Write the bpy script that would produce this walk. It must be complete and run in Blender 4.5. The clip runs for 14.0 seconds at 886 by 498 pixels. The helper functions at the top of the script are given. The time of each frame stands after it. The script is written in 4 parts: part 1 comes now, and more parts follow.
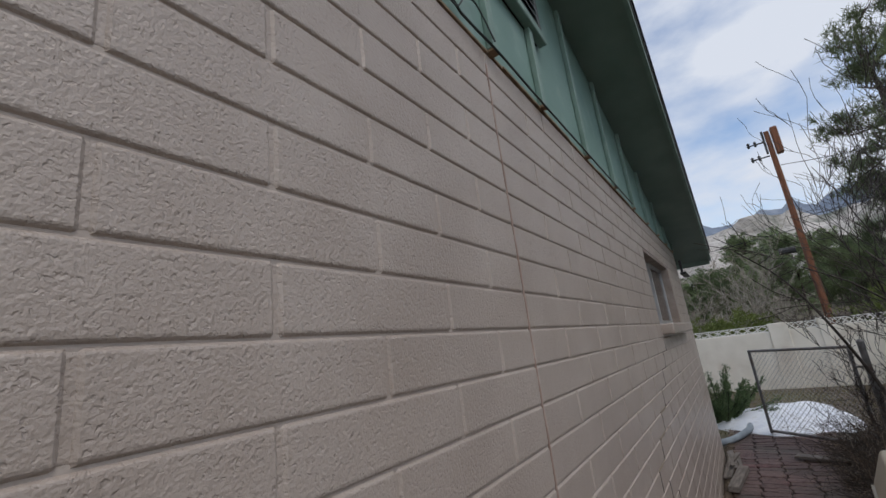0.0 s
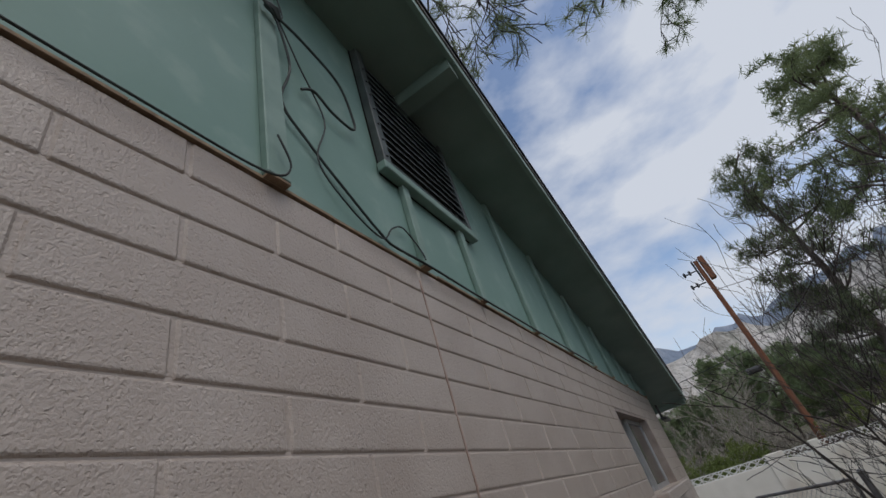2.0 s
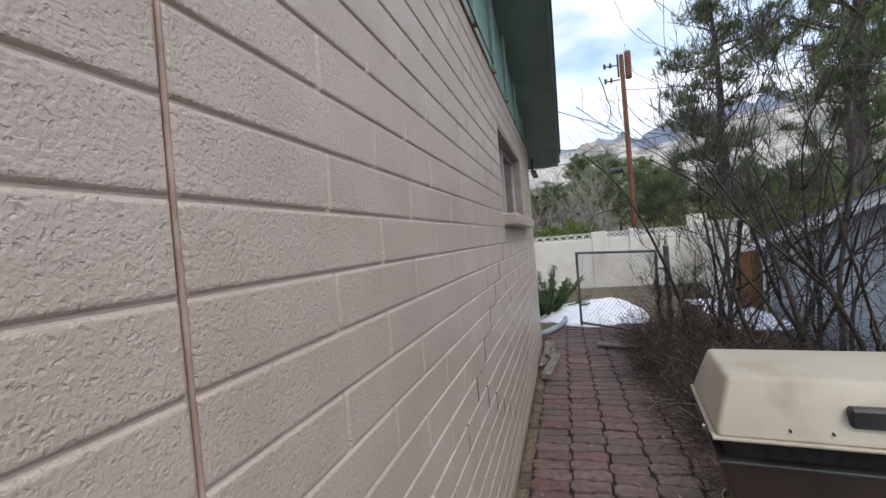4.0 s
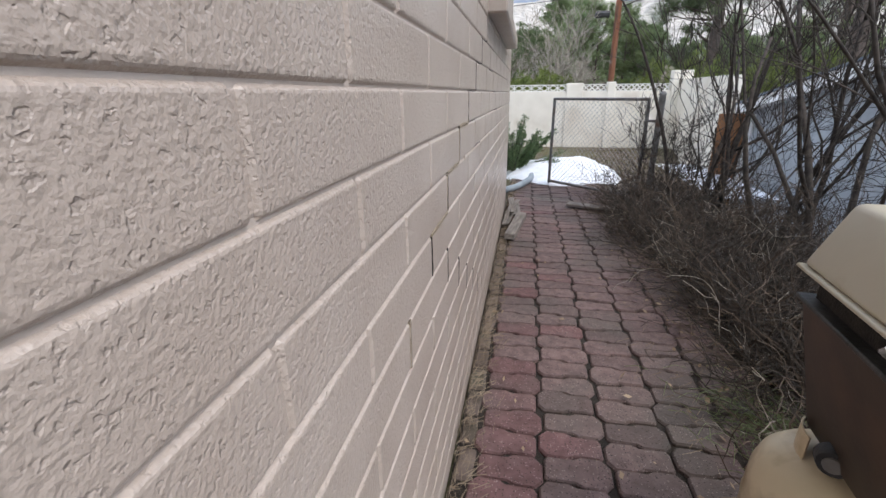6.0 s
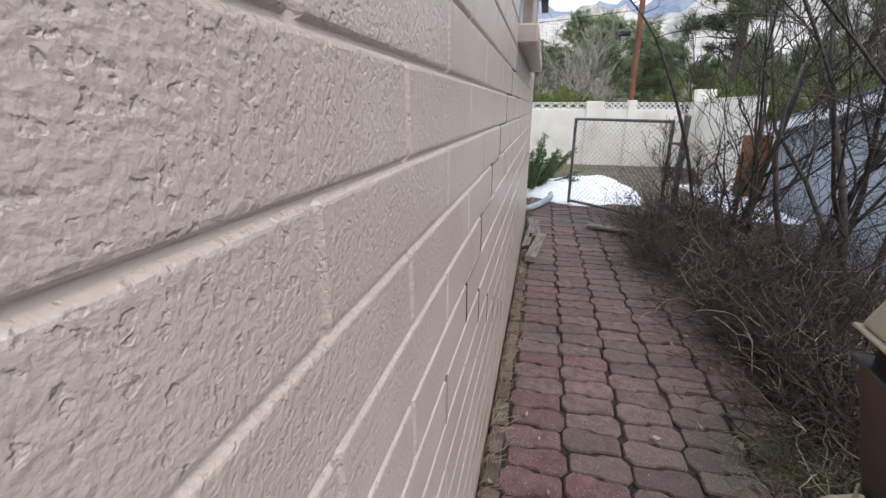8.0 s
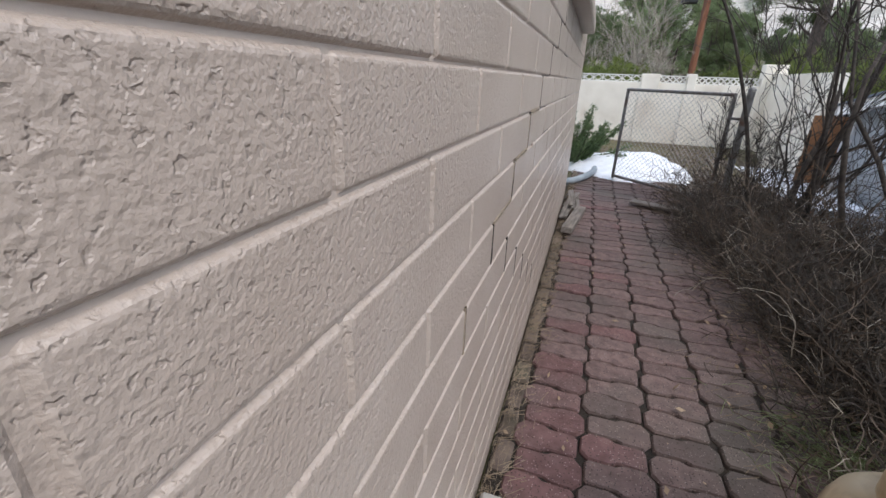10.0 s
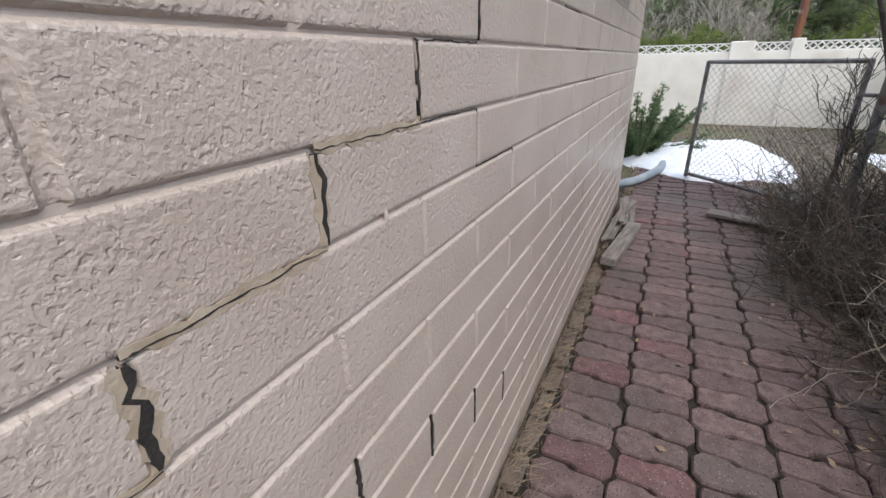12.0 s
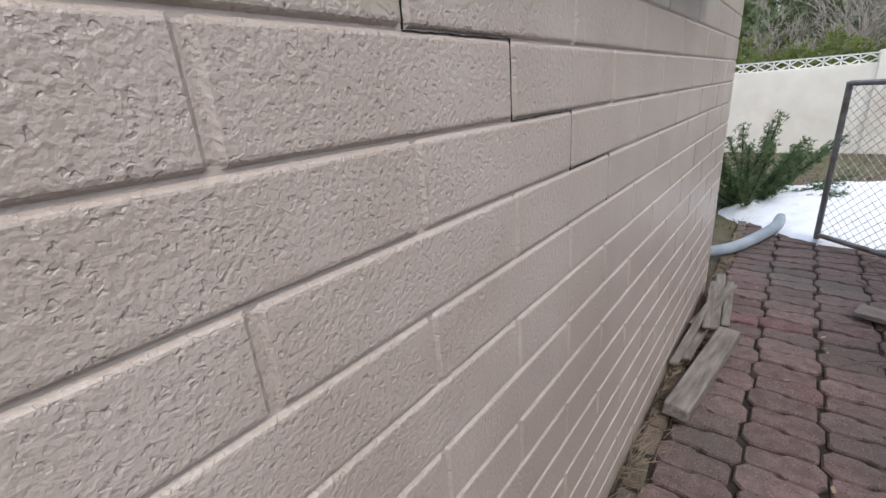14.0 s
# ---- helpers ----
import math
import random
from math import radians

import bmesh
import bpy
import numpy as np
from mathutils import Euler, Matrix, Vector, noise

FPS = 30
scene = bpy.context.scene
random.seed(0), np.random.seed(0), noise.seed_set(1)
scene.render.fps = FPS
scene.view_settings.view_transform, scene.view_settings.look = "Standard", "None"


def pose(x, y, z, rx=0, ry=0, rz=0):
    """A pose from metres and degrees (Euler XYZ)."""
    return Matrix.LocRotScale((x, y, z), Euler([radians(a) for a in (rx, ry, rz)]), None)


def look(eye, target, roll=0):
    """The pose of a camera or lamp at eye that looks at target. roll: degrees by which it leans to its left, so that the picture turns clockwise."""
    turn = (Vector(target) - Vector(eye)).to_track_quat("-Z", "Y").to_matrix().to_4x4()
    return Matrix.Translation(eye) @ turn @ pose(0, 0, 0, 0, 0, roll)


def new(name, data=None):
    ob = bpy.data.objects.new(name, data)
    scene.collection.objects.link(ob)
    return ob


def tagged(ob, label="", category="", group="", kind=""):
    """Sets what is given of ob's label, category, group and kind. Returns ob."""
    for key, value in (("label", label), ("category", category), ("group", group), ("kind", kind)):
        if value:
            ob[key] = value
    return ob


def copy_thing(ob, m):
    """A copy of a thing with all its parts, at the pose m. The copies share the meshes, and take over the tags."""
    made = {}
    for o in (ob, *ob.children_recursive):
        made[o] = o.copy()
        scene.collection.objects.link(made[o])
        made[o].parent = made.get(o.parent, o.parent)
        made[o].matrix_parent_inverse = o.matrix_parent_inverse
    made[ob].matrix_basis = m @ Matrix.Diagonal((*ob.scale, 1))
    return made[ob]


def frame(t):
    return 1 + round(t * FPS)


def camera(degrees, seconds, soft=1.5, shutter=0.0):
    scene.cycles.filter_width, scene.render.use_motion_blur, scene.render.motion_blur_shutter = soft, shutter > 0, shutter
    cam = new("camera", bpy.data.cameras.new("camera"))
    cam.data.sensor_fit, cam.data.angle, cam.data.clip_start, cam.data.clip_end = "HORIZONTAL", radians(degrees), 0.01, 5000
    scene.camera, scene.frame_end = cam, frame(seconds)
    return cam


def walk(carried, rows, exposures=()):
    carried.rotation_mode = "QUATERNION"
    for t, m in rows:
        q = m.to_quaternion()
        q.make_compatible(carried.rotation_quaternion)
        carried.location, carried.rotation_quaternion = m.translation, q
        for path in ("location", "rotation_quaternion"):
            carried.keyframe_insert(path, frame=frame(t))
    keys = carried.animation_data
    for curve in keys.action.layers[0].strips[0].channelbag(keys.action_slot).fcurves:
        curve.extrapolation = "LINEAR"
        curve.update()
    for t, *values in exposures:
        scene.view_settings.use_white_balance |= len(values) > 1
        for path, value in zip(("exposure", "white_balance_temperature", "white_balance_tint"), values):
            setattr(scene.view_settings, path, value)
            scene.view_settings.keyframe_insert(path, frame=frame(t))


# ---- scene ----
cam = camera(91.6, 14.0)
PATH = [
    (0, (0.477, -3.281, 1.56), (-0.562, -1.642, 2.044), -7.1),
    (0.5, (0.535, -3.301, 1.707), (-0.453, -1.797, 2.578), -17.2),
    (1, (0.627, -3.341, 1.748), (-0.237, -1.892, 2.821), -20.5),
    (1.5, (0.651, -3.369, 1.76), (-0.114, -1.954, 2.949), -19.5),
    (2, (0.594, -3.272, 1.732), (-0.051, -1.721, 2.818), -18.2),
    (2.5, (0.53, -3.172, 1.72), (0.02, -1.48, 2.656), -16.3),
    (3, (0.452, -2.98, 1.666), (0.036, -1.162, 2.39), -12.4),
    (3.5, (0.414, -2.697, 1.568), (-0.085, -0.791, 1.907), -9.3),
    (4, (0.373, -2.475, 1.439), (-0.171, -0.55, 1.411), -4.7),
    (4.2, (0.368, -2.427, 1.411), (-0.182, -0.508, 1.29), -3.6),
    (6.3, (0.162, -1.668, 1.178), (-0.145, 0.18, 0.483), 0.3),
    (6.5, (0.145, -1.684, 1.176), (-0.13, 0.171, 0.481), 0.9),
    (7, (0.127, -1.683, 1.182), (-0.103, 0.181, 0.494), 2.0),
    (7.5, (0.136, -1.679, 1.23), (-0.097, 0.19, 0.556), -0.3),
    (7.7, (0.138, -1.668, 1.257), (-0.206, 0.19, 0.601), 0.0),
    (9.8, (0.149, -1.672, 1.247), (-0.413, 0.165, 0.705), 1.2),
    (10, (0.167, -1.69, 1.186), (-0.4, 0.078, 0.443), 2.2),
    (10.5, (0.239, -1.541, 1.168), (-0.313, 0.138, 0.233), 2.5),
    (11, (0.297, -1.291, 1.172), (-0.288, 0.403, 0.284), 0.3),
    (11.5, (0.279, -0.985, 1.183), (-0.326, 0.73, 0.352), -1.8),
    (12, (0.296, -0.717, 1.174), (-0.548, 0.912, 0.377), -1.3),
    (12.5, (0.346, -0.525, 1.166), (-0.637, 1.025, 0.372), -0.5),
    (13, (0.335, -0.317, 1.165), (-0.735, 1.173, 0.367), -2.2),
    (13.5, (0.316, -0.028, 1.211), (-0.792, 1.447, 0.438), -4.2),
    (14, (0.306, 0.272, 1.239), (-0.903, 1.721, 0.578), -4.7),
]
walk(cam, [(t, look(e, g, r)) for t, e, g, r in PATH], [(0, -0.2), (0.6, -0.34), (1.5, -0.4), (2.6, -0.3), (3.3, 0.03), (4.0, 0.55), (4.4, 0.78), (6.3, 1.02), (7.7, 1.02), (9.8, 0.84), (10.5, 1.0), (12, 1.04), (14, 0.96)])

# ---- world and light ----
world = bpy.data.worlds.new("sky")
scene.world = world
world.use_nodes = True
wn, wl = world.node_tree.nodes, world.node_tree.links
sky = wn.new("ShaderNodeTexSky")
sky.sky_type, sky.sun_disc = "NISHITA", False
sky.sun_elevation, sky.sun_rotation = radians(56), radians(117)
SKY_STRENGTH = 0.11
cloud_at = wn.new("ShaderNodeTexCoord")
cloud_size = wn.new("ShaderNodeMapping")
cloud_size.inputs["Scale"].default_value = (1.6, 1.6, 3.4)
cloud_size.inputs["Location"].default_value = (0.35, 0.1, 0.2)
cloud_noise = wn.new("ShaderNodeTexNoise")
cloud_noise.inputs["Scale"].default_value, cloud_noise.inputs["Detail"].default_value = 1.9, 7
cloud_noise.inputs["Roughness"].default_value = 0.52
cloud_ramp = wn.new("ShaderNodeValToRGB")
cloud_ramp.color_ramp.elements[0].position, cloud_ramp.color_ramp.elements[1].position = 0.36, 0.56
cloud_mix = wn.new("ShaderNodeMixRGB")
cloud_mix.inputs[2].default_value = (7.2, 7.7, 8.7, 1)
sky_gain = wn.new("ShaderNodeMixRGB")
sky_gain.blend_type, sky_gain.inputs[0].default_value, sky_gain.inputs[2].default_value = "MULTIPLY", 1, (2.05, 1.95, 1.9, 1)
wl.new(cloud_at.outputs["Generated"], cloud_size.inputs[0])
wl.new(cloud_size.outputs[0], cloud_noise.inputs["Vector"])
wl.new(cloud_noise.outputs[0], cloud_ramp.inputs[0])
wl.new(cloud_ramp.outputs[0], cloud_mix.inputs[0])
wl.new(sky.outputs[0], sky_gain.inputs[1])
wl.new(sky_gain.outputs[0], cloud_mix.inputs[1])
wl.new(cloud_mix.outputs[0], wn["Background"].inputs[0])
wn["Background"].inputs[1].default_value = SKY_STRENGTH

sun_data = bpy.data.lights.new("sun", "SUN")
sun_data.energy, sun_data.angle, sun_data.color = 1.0, radians(25), (1, 0.96, 0.9)
sun = new("sun", sun_data)
sun.matrix_world = look((12, -6, 20), (0, 0, 0))


# ---- materials ----
def mat(name, c1, c2, scale=8.0, rough=0.85, bump=0.2, fine=60.0, metal=0.0, dist=0.01, vary=0.0, c3=None, s3=2.0, amount3=0.5, pits=0.0, stretch=None, leaf=0.0, dimples=0.0, specks=None):
    """A surface with two colours mixed by fine and coarse noise, grain relief, and an optional third colour in patches."""
    m = bpy.data.materials.new(name)
    m.use_nodes = True
    n, l = m.node_tree.nodes, m.node_tree.links
    b = n["Principled BSDF"]
    b.inputs["Roughness"].default_value, b.inputs["Metallic"].default_value = rough, metal
    src = n.new("ShaderNodeTexCoord").outputs["Object"] if stretch else n.new("ShaderNodeNewGeometry").outputs["Position"]
    if stretch:
        mp = n.new("ShaderNodeMapping")
        mp.inputs["Scale"].default_value = stretch
        l.new(src, mp.inputs[0])
        src = mp.outputs[0]
    a = n.new("ShaderNodeTexNoise")
    a.inputs["Scale"].default_value, a.inputs["Detail"].default_value = scale, 6
    l.new(src, a.inputs["Vector"])
    r = n.new("ShaderNodeValToRGB")
    r.color_ramp.elements[0].position, r.color_ramp.elements[1].position = 0.32, 0.68
    r.color_ramp.elements[0].color, r.color_ramp.elements[1].color = (*c1, 1), (*c2, 1)
    l.new(a.outputs[0], r.inputs[0])
    out = r.outputs[0]
    if c3:
        p = n.new("ShaderNodeTexNoise")
        p.inputs["Scale"].default_value, p.inputs["Detail"].default_value = s3, 5
        l.new(src, p.inputs["Vector"])
        pr = n.new("ShaderNodeValToRGB")
        pr.color_ramp.elements[0].position, pr.color_ramp.elements[1].position = 0.62 - 0.3 * amount3, 0.82 - 0.3 * amount3
        l.new(p.outputs[0], pr.inputs[0])
        mx = n.new("ShaderNodeMixRGB")
        mx.inputs[2].default_value = (*c3, 1)
        l.new(pr.outputs[0], mx.inputs[0])
        l.new(out, mx.inputs[1])
        out = mx.outputs[0]
    if specks:
        sp = n.new("ShaderNodeTexVoronoi")
        sp.inputs["Scale"].default_value = 150
        l.new(src, sp.inputs["Vector"])
        pick = n.new("ShaderNodeSeparateColor")
        l.new(sp.outputs["Color"], pick.inputs[0])
        for colour, channel, share, size in ((specks[0], 0, 0.82, 0.34), (specks[1], 1, 0.80, 0.36)):
            few = n.new("ShaderNodeMath")
            few.operation, few.inputs[1].default_value = "GREATER_THAN", share
            l.new(pick.outputs[channel], few.inputs[0])
            near = n.new("ShaderNodeMath")
            near.operation, near.inputs[1].default_value = "LESS_THAN", size
            l.new(sp.outputs["Distance"], near.inputs[0])
            both = n.new("ShaderNodeMath")
            both.operation = "MULTIPLY"
            l.new(few.outputs[0], both.inputs[0])
            l.new(near.outputs[0], both.inputs[1])
            dot = n.new("ShaderNodeMixRGB")
            dot.inputs[2].default_value = (*colour, 1)
            l.new(both.outputs[0], dot.inputs[0])
            l.new(out, dot.inputs[1])
            out = dot.outputs[0]
    if vary:
        oi = n.new("ShaderNodeObjectInfo")
        ma = n.new("ShaderNodeMapRange")
        ma.inputs[3].default_value, ma.inputs[4].default_value = 1 - vary, 1 + vary
        l.new(oi.outputs["Random"], ma.inputs[0])
        hv = n.new("ShaderNodeHueSaturation")
        l.new(ma.outputs[0], hv.inputs["Value"])
        l.new(out, hv.inputs["Color"])
        out = hv.outputs[0]
    l.new(out, b.inputs["Base Color"])
    f = n.new("ShaderNodeTexNoise")
    f.inputs["Scale"].default_value, f.inputs["Detail"].default_value = fine, 4
    l.new(src, f.inputs["Vector"])
    height = f.outputs[0]
    if pits:
        v = n.new("ShaderNodeTexNoise")
        v.inputs["Scale"].default_value, v.inputs["Detail"].default_value = pits, 3
        v.inputs["Distortion"].default_value = 0.15
        l.new(src, v.inputs["Vector"])
        vr = n.new("ShaderNodeValToRGB")
        vr.color_ramp.elements[0].position, vr.color_ramp.elements[1].position = 0.285, 0.42
        l.new(v.outputs[0], vr.inputs[0])
        ad = n.new("ShaderNodeMath")
        ad.operation, ad.inputs[1].default_value = "MULTIPLY_ADD", 0.9
        l.new(vr.outputs[0], ad.inputs[0])
        l.new(f.outputs[0], ad.inputs[2])
        height = ad.outputs[0]
    if dimples:
        peel = n.new("ShaderNodeTexNoise")
        peel.inputs["Scale"].default_value, peel.inputs["Detail"].default_value = dimples * 0.75, 2
        l.new(src, peel.inputs["Vector"])
        pit = n.new("ShaderNodeTexVoronoi")
        pit.inputs["Scale"].default_value = dimples
        warp = n.new("ShaderNodeTexNoise")
        warp.inputs["Scale"].default_value, warp.inputs["Detail"].default_value = dimples * 0.9, 3
        l.new(src, warp.inputs["Vector"])
        bend = n.new("ShaderNodeVectorMath")
        bend.operation, bend.inputs[1].default_value = "MULTIPLY_ADD", (2.0 / dimples,) * 3
        l.new(warp.outputs["Color"], bend.inputs[0])
        l.new(src, bend.inputs[2])
        l.new(bend.outputs[0], pit.inputs["Vector"])
        pick = n.new("ShaderNodeSeparateColor")
        l.new(pit.outputs["Color"], pick.inputs[0])
        reach = n.new("ShaderNodeMath")
        reach.operation, reach.inputs[1].default_value, reach.inputs[2].default_value = "MULTIPLY_ADD", 0.75, -0.22
        l.new(pick.outputs[0], reach.inputs[0])
        rim = n.new("ShaderNodeMath")
        rim.operation = "SUBTRACT"
        l.new(pit.outputs["Distance"], rim.inputs[0])
        l.new(reach.outputs[0], rim.inputs[1])
        bowl = n.new("ShaderNodeMapRange")
        bowl.interpolation_type = "SMOOTHSTEP"
        bowl.inputs[1].default_value, bowl.inputs[2].default_value = -0.22, 0.12
        l.new(rim.outputs[0], bowl.inputs[0])
        for layer, gain in ((bowl.outputs[0], 0.5), (peel.outputs[0], 1.0)):
            wa = n.new("ShaderNodeMath")
            wa.operation, wa.inputs[1].default_value = "MULTIPLY_ADD", gain
            l.new(layer, wa.inputs[0])
            l.new(height, wa.inputs[2])
            height = wa.outputs[0]
    bp = n.new("ShaderNodeBump")
    bp.inputs["Strength"].default_value, bp.inputs["Distance"].default_value = bump, dist
    l.new(height, bp.inputs["Height"])
    l.new(bp.outputs[0], b.inputs["Normal"])
    if leaf:
        tr = n.new("ShaderNodeBsdfTranslucent")
        l.new(out, tr.inputs[0])
        ms = n.new("ShaderNodeMixShader")
        ms.inputs[0].default_value = leaf
        l.new(b.outputs[0], ms.inputs[1])
        l.new(tr.outputs[0], ms.inputs[2])
        l.new(ms.outputs[0], n["Material Output"].inputs[0])
    return m


PAINT = mat("painted_block", (0.402, 0.331, 0.278), (0.463, 0.391, 0.336), 5, 0.34, 0.75, 200, dist=0.0022, dimples=150, c3=(0.375, 0.308, 0.26), s3=1.3, amount3=0.35)
JOINT = mat("painted_joint", (0.412, 0.342, 0.290), (0.470, 0.401, 0.348), 12, 0.6, 0.4, 150, dist=0.003)
SEALANT = mat("old_sealant", (0.26, 0.17, 0.13), (0.40, 0.30, 0.245), 20, 0.7, 0.3, 120, dist=0.003)
STAIN = mat("yellowed_caulk", (0.30, 0.235, 0.165), (0.41, 0.34, 0.26), 30, 0.6, 0.5, 140, dist=0.003)
# near-black that stands for the shade inside cracks, gaps and holes
HOLLOW_SHADE = mat("hollow_shade_black", (0.012, 0.01, 0.009), (0.03, 0.024, 0.02), 50, 0.95, 0.3, 200)
GREEN = mat("green_paint", (0.16, 0.265, 0.22), (0.195, 0.305, 0.26), 3, 0.6, 0.12, 90, dist=0.003, c3=(0.25, 0.35, 0.30), s3=6, amount3=0.2)
GREEN_TRIM = mat("green_trim_paint", (0.18, 0.27, 0.225), (0.24, 0.335, 0.285), 9, 0.6, 0.2, 120, dist=0.003)
SOFFIT = mat("dark_green_paint", (0.165, 0.235, 0.195), (0.21, 0.285, 0.24), 3, 0.65, 0.15, 80, dist=0.003)
VENT_MAT = mat("dark_louver", (0.05, 0.06, 0.058), (0.10, 0.115, 0.11), 12, 0.5, 0.2, 80, dist=0.002)
RAW_WOOD = mat("raw_wood_end", (0.20, 0.13, 0.08), (0.34, 0.24, 0.15), 30, 0.85, 0.4, 120, dist=0.003)
OLD_WOOD = mat("weathered_wood", (0.12, 0.105, 0.09), (0.26, 0.225, 0.195), 6, 0.9, 0.6, 40, dist=0.004, stretch=(9, 1, 9), c3=(0.10, 0.085, 0.07), s3=4, amount3=0.3)
SHINGLE = mat("asphalt_shingle", (0.02, 0.022, 0.024), (0.06, 0.065, 0.07), 30, 0.95, 0.6, 120)
PAVER = mat("red_paver", (0.105, 0.069, 0.063), (0.18, 0.121, 0.112), 22, 0.92, 0.8, 190, dist=0.003, vary=0.16, c3=(0.10, 0.082, 0.072), s3=1.6, amount3=0.55, dimples=60, specks=((0.23, 0.185, 0.17), (0.045, 0.034, 0.032)))
EDGE_PAVER = mat("mossy_edge_paver", (0.085, 0.064, 0.052), (0.155, 0.118, 0.096), 14, 0.95, 0.6, 120, dist=0.004, vary=0.25, c3=(0.09, 0.085, 0.055), s3=5, amount3=0.4)
RED_PAVER = mat("bright_red_paver", (0.105, 0.055, 0.053), (0.175, 0.096, 0.091), 20, 0.92, 0.6, 160, dist=0.004, vary=0.15, c3=(0.12, 0.085, 0.078), s3=2.5, amount3=0.45, dimples=60, specks=((0.28, 0.2, 0.19), (0.05, 0.032, 0.03)))
SAND = mat("joint_soil", (0.014, 0.011, 0.009), (0.04, 0.031, 0.023), 30, 1, 0.7, 200)
CONCRETE = mat("concrete", (0.30, 0.285, 0.26), (0.42, 0.40, 0.375), 9, 0.95, 0.5, 160, dist=0.004, c3=(0.2, 0.19, 0.17), s3=3, amount3=0.4)
SOIL = mat("leafy_soil", (0.055, 0.04, 0.028), (0.15, 0.115, 0.085), 9, 1, 0.9, 60, dist=0.02, c3=(0.12, 0.12, 0.055), s3=0.35, amount3=0.5)
LITTER = mat("dry_litter", (0.12, 0.085, 0.055), (0.30, 0.235, 0.165), 3, 0.95, 0.3, 50)
LEAF_DRY = mat("dead_leaf", (0.16, 0.10, 0.055), (0.36, 0.27, 0.18), 2, 0.9, 0.3, 50)
GRASS = mat("winter_grass", (0.10, 0.10, 0.045), (0.24, 0.21, 0.10), 3, 0.95, 0.3, 50)
SNOW = mat("old_snow", (0.74, 0.77, 0.82), (0.86, 0.88, 0.90), 6, 0.6, 0.5, 25, dist=0.02, c3=(0.62, 0.62, 0.62), s3=9, amount3=0.12)
BARK = mat("shrub_bark", (0.024, 0.02, 0.017), (0.08, 0.064, 0.053), 25, 0.9, 0.5, 90, dist=0.004)
TWIG = mat("thin_twig", (0.06, 0.043, 0.032), (0.17, 0.128, 0.093), 4, 0.9, 0.3, 60)
PALE_TWIG = mat("pale_twig", (0.22, 0.19, 0.15), (0.40, 0.36, 0.30), 6, 0.9, 0.3, 60)
PINE_BARK = mat("pine_bark", (0.055, 0.044, 0.038), (0.15, 0.115, 0.095), 6, 0.95, 0.8, 18, dist=0.03)
NEEDLE = mat("pine_needles", (0.13, 0.17, 0.075), (0.23, 0.27, 0.135), 0.9, 0.6, 0.2, 30, vary=0.25, leaf=0.5)
NEEDLE_FAR = mat("far_conifer_needles", (0.13, 0.18, 0.085), (0.23, 0.28, 0.14), 0.5, 0.7, 0.2, 20, vary=0.35, leaf=0.5)
BUSH = mat("blue_spruce_needles", (0.085, 0.14, 0.06), (0.18, 0.25, 0.115), 5, 0.6, 0.2, 40, leaf=0.3)
SCRUB = mat("yellow_green_scrub", (0.13, 0.17, 0.045), (0.24, 0.28, 0.09), 2, 0.7, 0.2, 40, leaf=0.4)
STUCCO = mat("cream_masonry", (0.70, 0.65, 0.55), (0.80, 0.75, 0.65), 2.5, 0.85, 0.4, 70, dist=0.005, c3=(0.58, 0.50, 0.40), s3=1.2, amount3=0.25)
WHITE = mat("white_breeze_block", (0.68, 0.66, 0.60), (0.80, 0.78, 0.72), 6, 0.8, 0.3, 60, dist=0.003)
RUST_POLE = mat("treated_pole", (0.16, 0.06, 0.03), (0.28, 0.12, 0.065), 5, 0.9, 0.5, 30, stretch=(6, 6, 0.6), c3=(0.11, 0.07, 0.05), s3=2, amount3=0.4)
STEEL = mat("grey_galvanised", (0.14, 0.135, 0.13), (0.24, 0.235, 0.23), 15, 0.5, 0.2, 90, metal=0.5, c3=(0.13, 0.08, 0.055), s3=8, amount3=0.4)
WIRE = mat("galvanised_wire", (0.30, 0.30, 0.29), (0.42, 0.42, 0.41), 15, 0.5, 0.2, 90, metal=0.3)
DARK_METAL = mat("dark_metal", (0.02, 0.02, 0.02), (0.05, 0.05, 0.05), 10, 0.5, 0.2, 90)
CREAM = mat("cream_enamel", (0.43, 0.38, 0.285), (0.50, 0.45, 0.35), 3, 0.42, 0.1, 60, dist=0.002, c3=(0.35, 0.285, 0.185), s3=5, amount3=0.22)
BROWN = mat("brown_enamel", (0.03, 0.019, 0.012), (0.052, 0.033, 0.022), 6, 0.5, 0.2, 80, dist=0.002, c3=(0.09, 0.05, 0.03), s3=4, amount3=0.25)
TANK = mat("cream_tank_paint", (0.56, 0.46, 0.30), (0.66, 0.56, 0.40), 4, 0.45, 0.2, 70, dist=0.002, c3=(0.20, 0.13, 0.06), s3=6, amount3=0.33)
RUBBER = mat("black_rubber", (0.012, 0.012, 0.013), (0.03, 0.03, 0.032), 10, 0.6, 0.2, 80)
CABLE = mat("dark_cable", (0.015, 0.02, 0.018), (0.04, 0.05, 0.045), 10, 0.6, 0.2, 80)
PIPE = mat("grey_plastic_pipe", (0.22, 0.26, 0.29), (0.33, 0.37, 0.40), 6, 0.6, 0.2, 60)
BLUE_WALL = mat("blue_grey_siding", (0.36, 0.39, 0.42), (0.46, 0.49, 0.525), 4, 0.8, 0.3, 50)
BLUE_ROOF = mat("blue_grey_roofing", (0.10, 0.12, 0.15), (0.18, 0.205, 0.24), 8, 0.8, 0.5, 60)
WHITE_TRIM = mat("white_trim", (0.76, 0.76, 0.76), (0.86, 0.86, 0.86), 5, 0.7, 0.2, 60)
